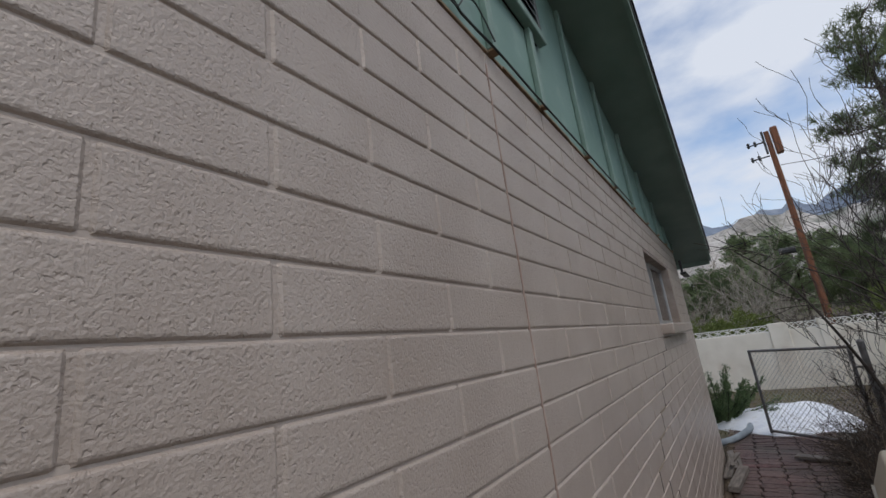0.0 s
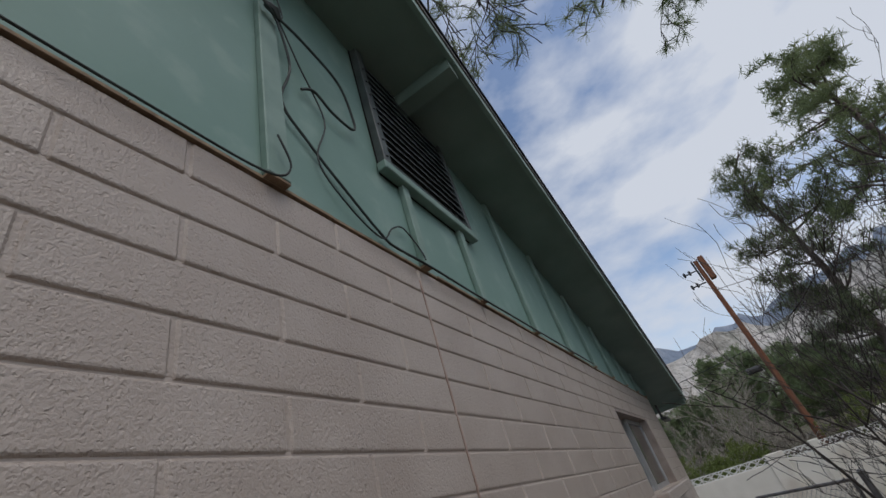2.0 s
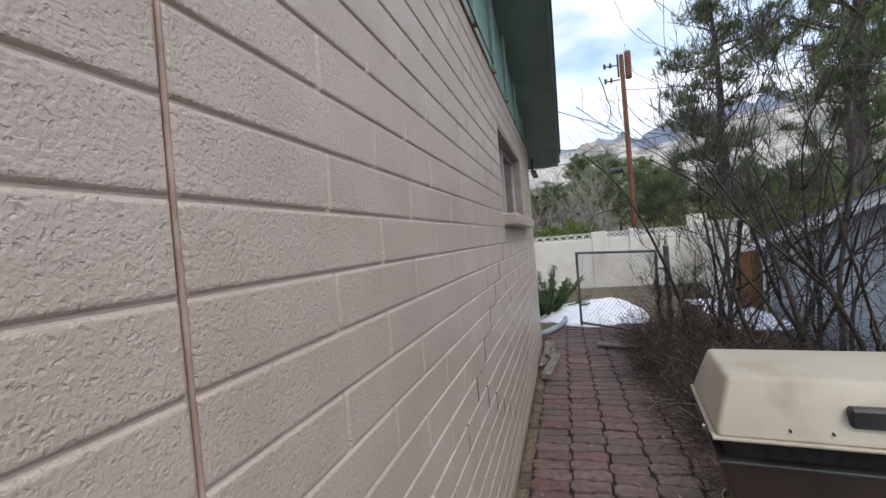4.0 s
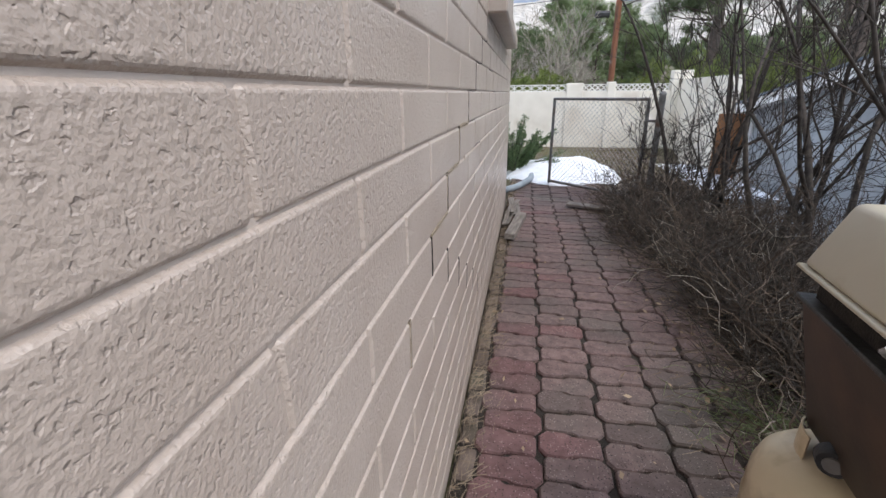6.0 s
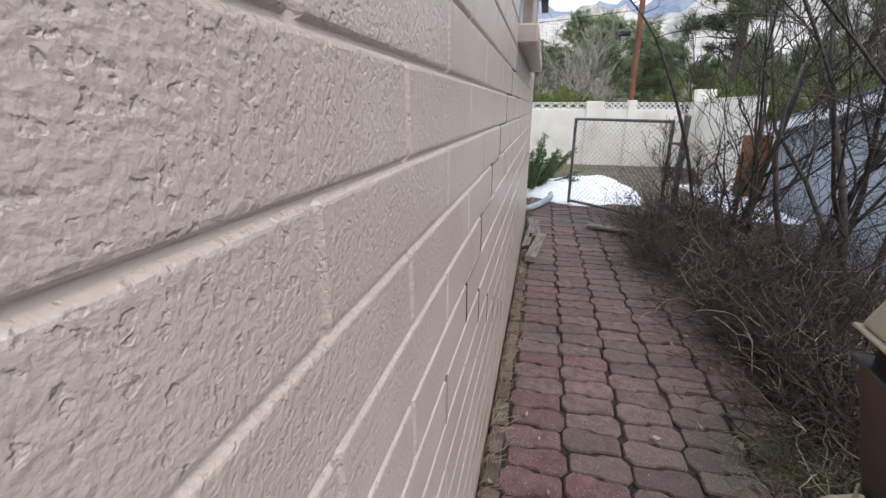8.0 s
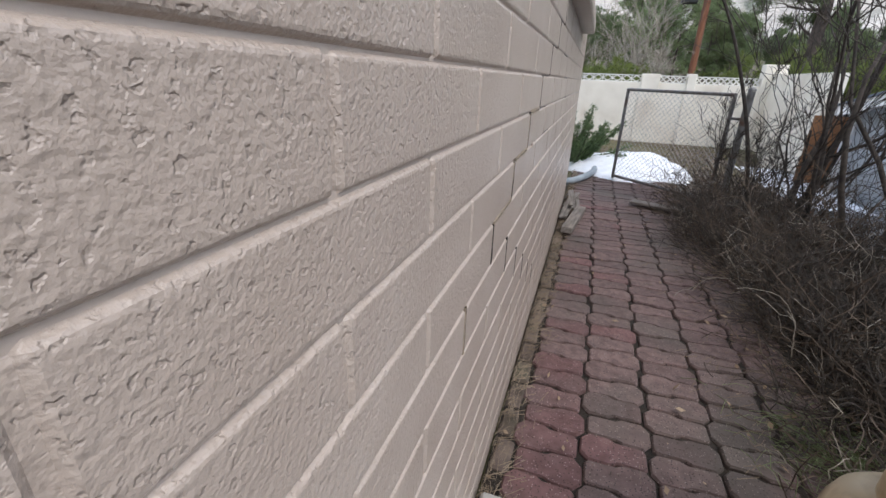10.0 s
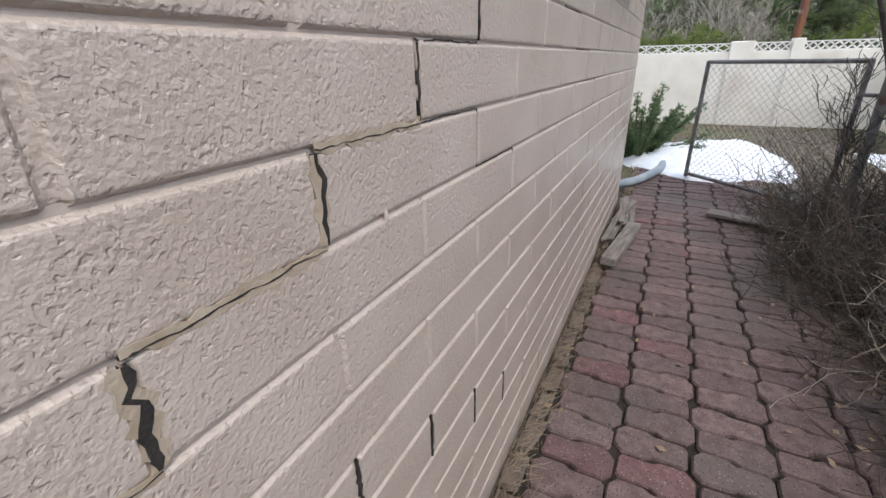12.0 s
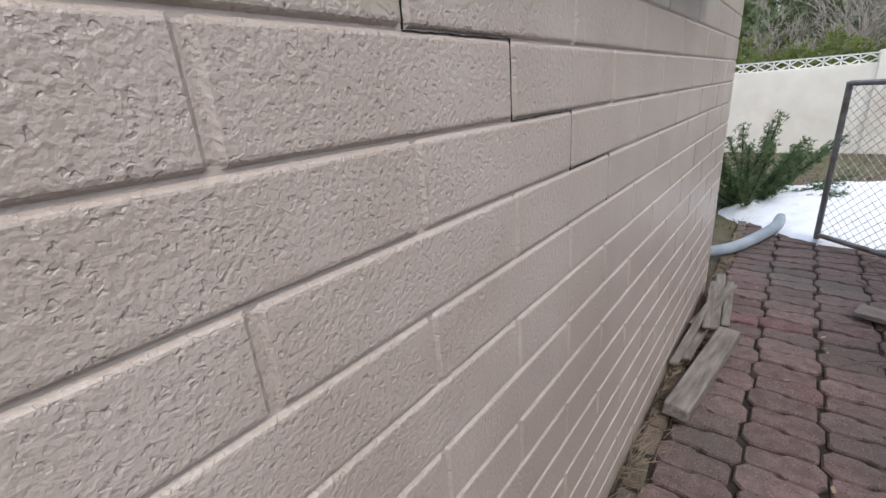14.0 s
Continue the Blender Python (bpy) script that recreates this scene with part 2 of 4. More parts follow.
RUSTY = mat("rust_brown_panel", (0.15, 0.065, 0.025), (0.26, 0.125, 0.055), 5, 0.8, 0.4, 40)
CLIFF = mat("pale_rock", (0.40, 0.37, 0.33), (0.60, 0.56, 0.51), 0.09, 0.95, 1.0, 0.3, dist=3, c3=(0.13, 0.145, 0.11), s3=0.06, amount3=0.42)
# pale blue-grey: the haze of distance is mixed into the forest colour
MOUNTAIN = mat("ridge_painted_haze", (0.16, 0.20, 0.26), (0.23, 0.27, 0.335), 0.05, 1, 0.8, 0.2, dist=4, c3=(0.30, 0.33, 0.37), s3=0.02, amount3=0.25)
FRAME_BROWN = mat("brown_window_wood", (0.24, 0.19, 0.16), (0.36, 0.30, 0.26), 10, 0.75, 0.3, 70, dist=0.003)
ALU = mat("aluminium_sash", (0.40, 0.40, 0.40), (0.52, 0.52, 0.52), 10, 0.4, 0.1, 80, metal=0.6)
# the dimness of the room is put into this dark colour
INSIDE = mat("room_shade_dark", (0.05, 0.05, 0.055), (0.09, 0.09, 0.095), 3, 0.9, 0.1, 20)
GLASS = bpy.data.materials.new("window_glass")
GLASS.use_nodes = True
gb = GLASS.node_tree.nodes["Principled BSDF"]
gb.inputs["Base Color"].default_value, gb.inputs["Roughness"].default_value = (0.75, 0.8, 0.8, 1), 0.03
gb.inputs["Transmission Weight"].default_value, gb.inputs["IOR"].default_value = 1.0, 1.45


# ---- mesh helpers ----
class Geo:
    def __init__(self):
        self.v, self.f = [], []

    def add(self, verts, faces):
        k = len(self.v)
        self.v += [tuple(p) for p in verts]
        self.f += [tuple(k + i for i in f) for f in faces]
        return self

    def box(self, lo, hi, b=0.0, m=None):
        """A box with chamfered edges of size b."""
        x0, y0, z0 = lo
        x1, y1, z1 = hi
        if b <= 0:
            vs = [(x, y, z) for z in (z0, z1) for y in (y0, y1) for x in (x0, x1)]
            fs = [(0, 2, 3, 1), (4, 5, 7, 6), (0, 1, 5, 4), (2, 6, 7, 3), (0, 4, 6, 2), (1, 3, 7, 5)]
        else:
            vs, fs, ix = [], [], {}
            for sx in (0, 1):
                for sy in (0, 1):
                    for sz in (0, 1):
                        c = ((x0, x1)[sx], (y0, y1)[sy], (z0, z1)[sz])
                        d = (1 - 2 * sx, 1 - 2 * sy, 1 - 2 * sz)
                        for a in range(3):
                            ix[sx, sy, sz, a] = len(vs)
                            vs.append(tuple(c[i] + (0 if i == a else b * d[i]) for i in range(3)))
            for a in range(3):
                u, w = (a + 1) % 3, (a + 2) % 3
                for s in (0, 1):
                    q = []
                    for p, r in ((0, 0), (1, 0), (1, 1), (0, 1)):
                        k = [0, 0, 0]
                        k[a], k[u], k[w] = s, p, r
                        q.append(ix[(*k, a)])
                    fs.append(tuple(q if s else q[::-1]))
                for p in (0, 1):
                    for r in (0, 1):
                        k0, k1 = [0, 0, 0], [0, 0, 0]
                        k0[a], k0[u], k0[w] = 0, p, r
                        k1[a], k1[u], k1[w] = 1, p, r
                        q = [ix[(*k0, u)], ix[(*k1, u)], ix[(*k1, w)], ix[(*k0, w)]]
                        fs.append(tuple(q if p == r else q[::-1]))
            for sx in (0, 1):
                for sy in (0, 1):
                    for sz in (0, 1):
                        q = [ix[sx, sy, sz, a] for a in range(3)]
                        fs.append(tuple(q if (sx + sy + sz) % 2 else q[::-1]))
        if m is not None:
            vs = [m @ Vector(p) for p in vs]
        return self.add(vs, fs)

    def prism(self, poly, axis, a, b):
        """A closed outline drawn in the two axes other than axis, pushed from a to b."""
        def at(p, h):
            q = list(p)
            q.insert(axis, h)
            return q
        n = len(poly)
        vs = [at(p, a) for p in poly] + [at(p, b) for p in poly]
        return self.add(vs, [tuple(range(n))[::-1], tuple(range(n, 2 * n))] + [(i, (i + 1) % n, n + (i + 1) % n, n + i) for i in range(n)])

    def tube(self, pts, radii, sides=6):
        pts = [Vector(p) for p in pts]
        if not hasattr(radii, "__len__"):
            radii = [radii] * len(pts)
        vs, fs = [], []
        n = len(pts)
        ref = Vector((0.3, 0.2, 0.93))
        for i, p in enumerate(pts):
            d = (pts[min(i + 1, n - 1)] - pts[max(i - 1, 0)]).normalized()
            u = d.cross(ref)
            if u.length < 0.05:
                u = d.cross(Vector((1, 0, 0)))
            u.normalize()
            w = d.cross(u)
            for k in range(sides):
                t = 2 * math.pi * k / sides
                vs.append(p + (u * math.cos(t) + w * math.sin(t)) * radii[i])
        for i in range(n - 1):
            for k in range(sides):
                j = (k + 1) % sides
                fs.append((i * sides + k, i * sides + j, (i + 1) * sides + j, (i + 1) * sides + k))
        fs.append(tuple(range(sides))[::-1])
        fs.append(tuple(range((n - 1) * sides, n * sides)))
        return self.add(vs, fs)

    def lathe(self, profile, centre, sides=28):
        vs, fs = [], []
        for r, z in profile:
            for k in range(sides):
                t = 2 * math.pi * k / sides
                vs.append((centre[0] + r * math.cos(t), centre[1] + r * math.sin(t), centre[2] + z))
        for i in range(len(profile) - 1):
            for k in range(sides):
                j = (k + 1) % sides
                fs.append((i * sides + k, i * sides + j, (i + 1) * sides + j, (i + 1) * sides + k))
        fs.append(tuple(range(sides))[::-1])
        fs.append(tuple(range((len(profile) - 1) * sides, len(profile) * sides)))
        return self.add(vs, fs)

    def mesh(self, name, material, smooth=False):
        me = bpy.data.meshes.new(name)
        me.from_pydata(self.v, [], self.f)
        me.materials.append(material)
        if smooth:
            me.polygons.foreach_set("use_smooth", [True] * len(me.polygons))
            if smooth != "all":
                me.set_sharp_from_angle(angle=radians(40))
        me.update()
        return me


def part(name, geo, material, parent=None, label="", smooth=False):
    ob = new(name, geo.mesh(name, material, smooth))
    if parent is not None:
        ob.parent = parent
    return tagged(ob, label)


def thing(name, label, category, kind="", group=""):
    return tagged(new(name), label, category, group, kind)


def solid(name, geo, material, label, category, kind="", group="", smooth=False):
    return tagged(part(name, geo, material, None, "", smooth), label, category, group, kind)


rng = random.Random(7)
H, L, Z0, CJ = 0.1016, 0.2032, 1.1, -2.128
END, BACK = 3.15, -6.0
TOP = Z0 + 14 * H
WY0, WY1, WZ0, WZ1 = 0.42, 1.98, Z0 + 5 * H, Z0 + 11 * H


def roof_z(y):
    return 3.29 - 0.225 * y


# ---- ground ----
def ground_z(x, y):
    def ss(a, b, v):
        t = min(1, max(0, (v - a) / (b - a)))
        return t * t * (3 - 2 * t)
    z = -0.75 * ss(2.5, 3.6, x) * (1 - ss(7.5, 9, y)) * ss(-3, 0, y)
    z += 1.2 * ss(10, 20, y) + 9 * ss(20, 170, y)
    if x > 1.25 and y < 9:
        z += 0.05 * noise.noise((x * 2, y * 2, 0)) * ss(1.25, 1.8, x)
    return z - 0.035


gx = sorted(set([-3000, -800, -250, -90, -40, -20] + [-10 + 0.5 * i for i in range(57)] + [22, 30, 45, 90, 250, 800, 3000]))
gy = sorted(set([-3000, -800, -200, -60, -20] + [-8 + 0.5 * i for i in range(41)] + [14, 17, 20, 25, 32, 42, 60, 80, 110, 140, 170, 300, 800, 3000]))
g = Geo()
g.add([(x, y, ground_z(x, y)) for y in gy for x in gx], [(j * len(gx) + i, j * len(gx) + i + 1, (j + 1) * len(gx) + i + 1, (j + 1) * len(gx) + i) for j in range(len(gy) - 1) for i in range(len(gx) - 1)])
solid("ground", g, SOIL, "brown winter soil with leaf litter and thin grass", "ground", "structure", smooth="all")

# ---- house shell ----
wall = Geo()
FACE = -0.0055
for lo, hi in (((-0.2, BACK, -0.3), (FACE, WY0, TOP)), ((-0.2, WY1, -0.3), (FACE, END - 0.002, TOP)), ((-0.2, WY0, -0.3), (FACE, WY1, WZ0)), ((-0.2, WY0, WZ1), (FACE, WY1, TOP))):
    wall.box(lo, hi)
wall_west = solid("wall_west", wall, JOINT, "beige painted block wall with stair-step cracks and recessed joints", "wall", "structure")
solid("wall_north", Geo().box((-6, END - 0.2, -0.3), (-0.2, END, TOP)), PAINT, "beige painted masonry end wall of the house", "wall", "structure")
solid("wall_south", Geo().box((-6, BACK, -0.3), (-0.2, BACK + 0.2, TOP)), PAINT, "beige painted masonry wall closing the house", "wall", "structure")
solid("wall_east", Geo().box((-6.2, BACK, -0.3), (-6, END, TOP)), PAINT, "beige painted masonry wall closing the house", "wall", "structure")
# floor and ceiling carry the indoor shade in their colour
solid("floor", Geo().box((-6, BACK + 0.2, -0.2), (-0.2, END - 0.2, 0.0)), INSIDE, "interior floor painted dark for the room's shade, seen through the window", "floor", "structure")
solid("ceiling", Geo().box((-6, BACK + 0.2, TOP - 0.06), (-0.2, END - 0.2, TOP - 0.01)), INSIDE, "interior ceiling of the house, painted dark for the room's shade", "ceiling", "structure")

# green gable wall above the blocks
gable = tagged(part("gable_wall", Geo().prism([(BACK, TOP + 0.012), (END, TOP + 0.012), (END, roof_z(END) + 0.02), (BACK, roof_z(BACK) + 0.02)], 0, -0.10, 0.002), GREEN), "pale green painted panel gable above the block wall", "wall", "", "structure")
g = Geo()
y = BACK
while y < END:
    y2 = min(END, y + rng.uniform(0.5, 1.1))
    d = rng.uniform(0.002, 0.008)
    g.box((-0.02, y + 0.002, TOP + 0.001), (0.002 + d, y2, TOP + 0.011), 0.001)
    y = y2
part("drip_edge", g, RAW_WOOD, gable, "frayed brown strip along the top of the blocks")
for by, bw in ((-4.68, 0.075), (-4.02, 0.075), (-3.335, 0.07), (-2.735, 0.07), (-2.085, 0.045), (-1.625, 0.045), (-0.95, 0.05), (-0.285, 0.05), (0.38, 0.05), (1.04, 0.05), (1.70, 0.05), (2.36, 0.05), (2.95, 0.05)):
    top = roof_z(by + bw) if not -2.2 < by < -1.5 else 2.93
    part("batten", Geo().box((0.003, by - bw / 2, TOP + 0.012), (0.028, by + bw / 2, top), 0.003), GREEN_TRIM, gable)
    part("batten_end", Geo().box((0.004, by - bw / 2 + 0.002, TOP + 0.003), (0.027, by + bw / 2 - 0.002, TOP + 0.0115), 0.001), RAW_WOOD, gable, "bare brown end grain")

# roof with soffit, fascia and shingle edge
roof = thing("roof", "low gable roof with green soffit, fascia and dark shingles", "roof", "structure")
RY0, RY1, OV = BACK, 3.8, 0.37


def slab(x0, x1, y0, y1, d0, d1):
    g = Geo()
    vs = []
    for x in (x0, x1):
        for yy in (y0, y1):
            for d in (d0, d1):
                vs.append((x, yy, roof_z(yy) + d))
    return g.add(vs, [(0, 1, 3, 2), (4, 6, 7, 5), (0, 4, 5, 1), (2, 3, 7, 6), (0, 2, 6, 4), (1, 5, 7, 3)])


part("soffit", slab(-6.5, OV - 0.001, RY0, RY1 - 0.021, 0.0, 0.03), SOFFIT, roof, "dark green painted soffit boards")
for a, b in ((RY0, -1.86), (-1.856, RY1)):
    part("fascia", slab(OV, OV + 0.025, a, b, -0.02, 0.13), GREEN_TRIM, roof)
part("eave_board", slab(-6.5, OV - 0.002, RY1 - 0.02, RY1, -0.06, 0.03), SOFFIT, roof)
part("shingles", slab(-6.6, OV + 0.045, RY0, RY1 + 0.03, 0.131, 0.16), SHINGLE, roof, "dark asphalt shingle edge")
part("outrigger", slab(0.003, OV - 0.001, -1.90, -1.82, -0.085, -0.001), SOFFIT, roof, "green lookout beam under the soffit")
part("metal_flashing", slab(OV + 0.026, OV + 0.034, RY0, RY1, 0.085, 0.13), STEEL, roof)
part("gutter_bracket", Geo().box((0.02, 3.2, 2.24), (0.09, 3.75, 2.27), 0.004).box((0.03, 3.2, 2.27), (0.06, 3.23, 2.43), 0.003), DARK_METAL, roof)

# louvred vent
vent = thing("gable_vent", "dark metal louvred vent in the green gable", "vent")
VY0, VY1, VZ = -2.22, -1.50, 2.92
# near-black sheet painted as the shade behind the slats
part("shade_backing", Geo().prism([(VY0, VZ), (VY1, VZ), (VY1, roof_z(VY1) - 0.005), (VY0, roof_z(VY0) - 0.005)], 0, 0.003, 0.008), HOLLOW_SHADE, vent)
part("frame_side", Geo().box((0.0085, VY0, VZ + 0.046), (0.045, VY0 + 0.045, roof_z(VY0 + 0.05) - 0.01), 0.003), VENT_MAT, vent)
part("frame_side", Geo().box((0.0085, VY1 - 0.03, VZ + 0.046), (0.045, VY1, roof_z(VY1) - 0.01), 0.003), VENT_MAT, vent)
part("sill", Geo().box((0.0085, VY0 - 0.015, VZ), (0.05, VY1 + 0.03, VZ + 0.045), 0.004), GREEN_TRIM, vent, "green painted lower rail")
for i in range(14):
    z = VZ + 0.075 + i * 0.052
    y1 = min(VY1 - 0.031, (3.29 - z - 0.05) / 0.225)
    if y1 > VY0 + 0.1:
        part("slat", Geo().add([(0.02, VY0 + 0.046, z + 0.03), (0.02, y1, z + 0.03), (0.040, y1, z - 0.006), (0.040, VY0 + 0.046, z - 0.006), (0.022, VY0 + 0.046, z + 0.036), (0.022, y1, z + 0.036), (0.042, y1, z), (0.042, VY0 + 0.046, z)], [(0, 1, 2, 3), (7, 6, 5, 4), (3, 2, 6, 7), (0, 4, 5, 1), (0, 3, 7, 4), (1, 5, 6, 2)]), VENT_MAT, vent)
for i in range(7):
    part("nail", Geo().lathe([(0.004, 0), (0.006, 0.004), (0.003, 0.008)], (0.047, VY0 + 0.02, VZ + 0.08 + i * 0.1), 6), DARK_METAL, vent)


def spline(pts, n=6):
    pts = [Vector(p) for p in pts]
    out = []
    for i in range(len(pts) - 1):
        p0, p1, p2, p3 = pts[max(i - 1, 0)], pts[i], pts[i + 1], pts[min(i + 2, len(pts) - 1)]
        for k in range(n):
            t = k / n
            out.append(0.5 * (2 * p1 + (p2 - p0) * t + (2 * p0 - 5 * p1 + 4 * p2 - p3) * t * t + (3 * p1 - p0 - 3 * p2 + p3) * t ** 3))
    return out + [pts[-1]]


cables = thing("loose_cables", "dark loose cables hanging over the green gable", "cable")
for r, pts in ((0.005, [(0.02, -2.62, 3.70), (0.06, -2.57, 3.74), (0.05, -2.53, 3.68), (0.05, -2.66, 3.50), (0.06, -2.75, 3.37), (0.055, -2.68, 3.29), (0.06, -2.56, 3.26), (0.05, -2.38, 3.22), (0.03, -2.30, 3.09), (0.03, -2.32, 3.02), (0.03, -2.42, 3.02), (0.03, -2.50, 3.06), (0.02, -2.55, 3.03)]),
               (0.0045, [(0.055, -2.68, 3.33), (0.03, -2.60, 3.10), (0.02, -2.64, 2.88), (0.015, -2.55, 2.78), (0.015, -2.40, 2.66), (0.016, -2.26, 2.56), (0.022, -2.20, 2.535), (0.03, -2.0, 2.53), (0.03, -1.65, 2.525), (0.03, -0.9, 2.528), (0.03, 0.3, 2.53)]),
               (0.003, [(0.05, -2.66, 3.31), (0.03, -2.56, 3.15), (0.02, -2.46, 2.95), (0.02, -2.52, 2.72), (0.02, -2.42, 2.60), (0.022, -2.28, 2.54), (0.02, -2.2, 2.62), (0.02, -2.12, 2.66), (0.03, -2.05, 2.58), (0.045, -2.07, 2.53)]),
               (0.003, [(0.05, -2.65, 3.45), (0.05, -2.63, 3.33), (0.05, -2.66, 3.29)]),
               (0.003, [(0.046, -2.69, 2.66), (0.05, -2.66, 2.56), (0.03, -2.72, 2.52), (0.022, -3.0, 2.525), (0.022, -3.3, 2.53)]),
               (0.002, [(0.004, -3.30, 2.62), (0.02, -3.24, 2.66), (0.02, -3.22, 2.61), (0.006, -3.27, 2.57)])):
    part("cable", Geo().tube(spline([(p[0], p[1] - 0.06, p[2]) for p in pts]), r, 6), CABLE, cables, smooth=True)
part("cable_knot", Geo().tube([(0.05, -2.76, 3.32), (0.06, -2.73, 3.30), (0.05, -2.71, 3.28)], [0.012, 0.017, 0.011], 7), CABLE, cables, smooth=True)

# ---- window ----
window = thing("window_1", "sliding aluminium window set deep in the block wall", "window", "structure")
part("jamb", Geo().box((-0.20, WY1 - 0.03, WZ0), (-0.006, WY1, WZ1), 0.002), FRAME_BROWN, window)
part("jamb", Geo().box((-0.20, WY0, WZ0), (-0.006, WY0 + 0.02, WZ1), 0.002), FRAME_BROWN, window)
part("head", Geo().box((-0.20, WY0 + 0.021, WZ1 - 0.025), (-0.006, WY1 - 0.031, WZ1), 0.002), FRAME_BROWN, window)
part("window_sill", Geo().box((-0.2, WY0 - 0.0, WZ0 - 0.085), (0.085, WY1 + 0.12, WZ0 - 0.005), 0.008), PAINT, window, "beige painted masonry sill with rough underside")
for a, b in ((WY0 + 0.021, WY0 + 0.78), (WY0 + 0.74, WY1 - 0.031)):
    xo = -0.13 if a < 1 else -0.10
    sash = part("sash", Geo().box((xo, a, WZ0), (xo + 0.025, a + 0.035, WZ1 - 0.026)).box((xo, b - 0.035, WZ0), (xo + 0.025, b, WZ1 - 0.026)).box((xo, a + 0.035, WZ0), (xo + 0.025, b - 0.035, WZ0 + 0.035)).box((xo, a + 0.035, WZ1 - 0.06), (xo + 0.025, b - 0.035, WZ1 - 0.026)), ALU, window)
    pane = part("pane", Geo().box((xo + 0.010, a + 0.036, WZ0 + 0.036), (xo + 0.014, b - 0.036, WZ1 - 0.061)), GLASS, sash)
    pane.visible_shadow = False

# ---- boundary wall ----
bwall = thing("boundary_wall", "cream masonry garden wall topped with white breeze blocks", "wall", "structure")
BY = 9.25
part("wall_body", Geo().box((-14, BY, -0.3), (3.45, BY + 0.2, 1.22)), STUCCO, bwall)
part("wall_body", Geo().box((3.46, 6.7, -1.0), (3.66, BY, 1.45)).box((3.46, BY + 0.001, -0.4), (3.66, BY + 0.2, 1.45)), STUCCO, bwall)
for a, b, zt in ((1.05, 1.42, 1.40), (1.95, 2.12, 1.42), (3.3, 3.7, 1.64)):
    part("pier", Geo().box((a, BY - 0.03, -0.3), (b, BY + 0.23, zt), 0.01), STUCCO, bwall)


def breeze(x0, w, style):
    g = Geo()
    z0, z1, t = 1.221, 1.375, 0.018
    y0, y1 = BY + 0.05, BY + 0.13
    g.box((x0, y0, z0), (x0 + w, y1, z0 + t)).box((x0, y0, z1 - t), (x0 + w, y1, z1))
    zm, xm = (z0 + z1) / 2, x0 + w / 2
    def bar(p, q):
        a, b = Vector((p[0], 0, p[1])), Vector((q[0], 0, q[1]))
        n = Vector((-(b - a).z, 0, (b - a).x)).normalized() * 0.009
        g.prism([((a + n).x, (a + n).z), ((a - n).x, (a - n).z), ((b - n).x, (b - n).z), ((b + n).x, (b + n).z)], 1, y0 + 0.001, y1 - 0.001)
    if style:
        bar((x0, z0 + t), (xm, zm)), bar((x0, z1 - t), (xm, zm)), bar((xm, zm), (x0 + w, z1 - t)), bar((xm, zm), (x0 + w, z0 + t))
    else:
        bar((x0, zm), (xm, z1 - t)), bar((xm, z1 - t), (x0 + w, zm)), bar((x0 + w, zm), (xm, z0 + t)), bar((xm, z0 + t), (x0, zm))
        bar((x0, z0), (x0, z1))
    part("breeze_block", g, WHITE, bwall)


x = 1.05 - 0.2
while x > -5:
    breeze(x, 0.2, 0)
    x -= 0.2
for x0, x1 in ((1.43, 1.94), (2.13, 3.29)):
    n = round((x1 - x0) / 0.12)
    for i in range(n):
        breeze(x0 + i * (x1 - x0) / n, (x1 - x0) / n, 1)

# ---- gate, open at an angle ----
GA, GB = Vector((0.53, 4.36, 0)), Vector((1.46, 3.47, 0))
gate = thing("chain_link_gate", "open chain-link gate with weathered grey steel frame", "gate")
zt, zb = 1.12, 0.06
for a, b in (((GA.x, GA.y, 0.03), (GA.x, GA.y, zt + 0.01)), ((GB.x, GB.y, 0.03), (GB.x, GB.y, zt + 0.01))):
    part("gate_upright", Geo().tube([a, b], 0.019, 8), STEEL, gate, smooth=True)
for z in (zt, zb):
    part("gate_rail", Geo().tube([GA + Vector((0, 0, z)), GB + Vector((0, 0, z))], 0.018, 8), STEEL, gate, smooth=True)
for z in (0.9, 0.25):
    part("hinge", Geo().tube([GB + Vector((0, 0, z)), GB + Vector((0.08, -0.09, z))], 0.014, 6), STEEL, gate)
g = Geo()
gw = (GB - GA).length
u = (GB - GA).normalized()
s = 0.062
rows = int((zt - zb) / s)
for sign in (1, -1):
    k = -rows
    while k * s < gw:
        a0 = max(0.0, k * s)
        a1 = min(gw, k * s + (zt - zb))
        if a1 > a0 + 0.01:
            h0, h1 = a0 - k * s, a1 - k * s
            if sign < 0:
                h0, h1 = (zt - zb) - h0, (zt - zb) - h1
            g.tube([GA + u * a0 + Vector((0, 0, zb + h0)), GA + u * a1 + Vector((0, 0, zb + h1))], 0.0022, 3)
        k += 1
part("chain_link_mesh", g, WIRE, gate)
post = thing("fence_post", "weathered steel gate post among bare shrubs", "post")
part("pole", Geo().tube([(1.56, 3.37, -0.2), (1.56, 3.37, 1.16)], 0.033, 10), STEEL, post, smooth=True)
part("cap", Geo().lathe([(0.037, 0), (0.037, 0.015), (0.02, 0.035), (0.004, 0.04)], (1.56, 3.37, 1.161), 10), STEEL, post, smooth=True)

# ---- snow, pipe, planks ----
g = Geo()
nx, ny = 44, 44
vs = []
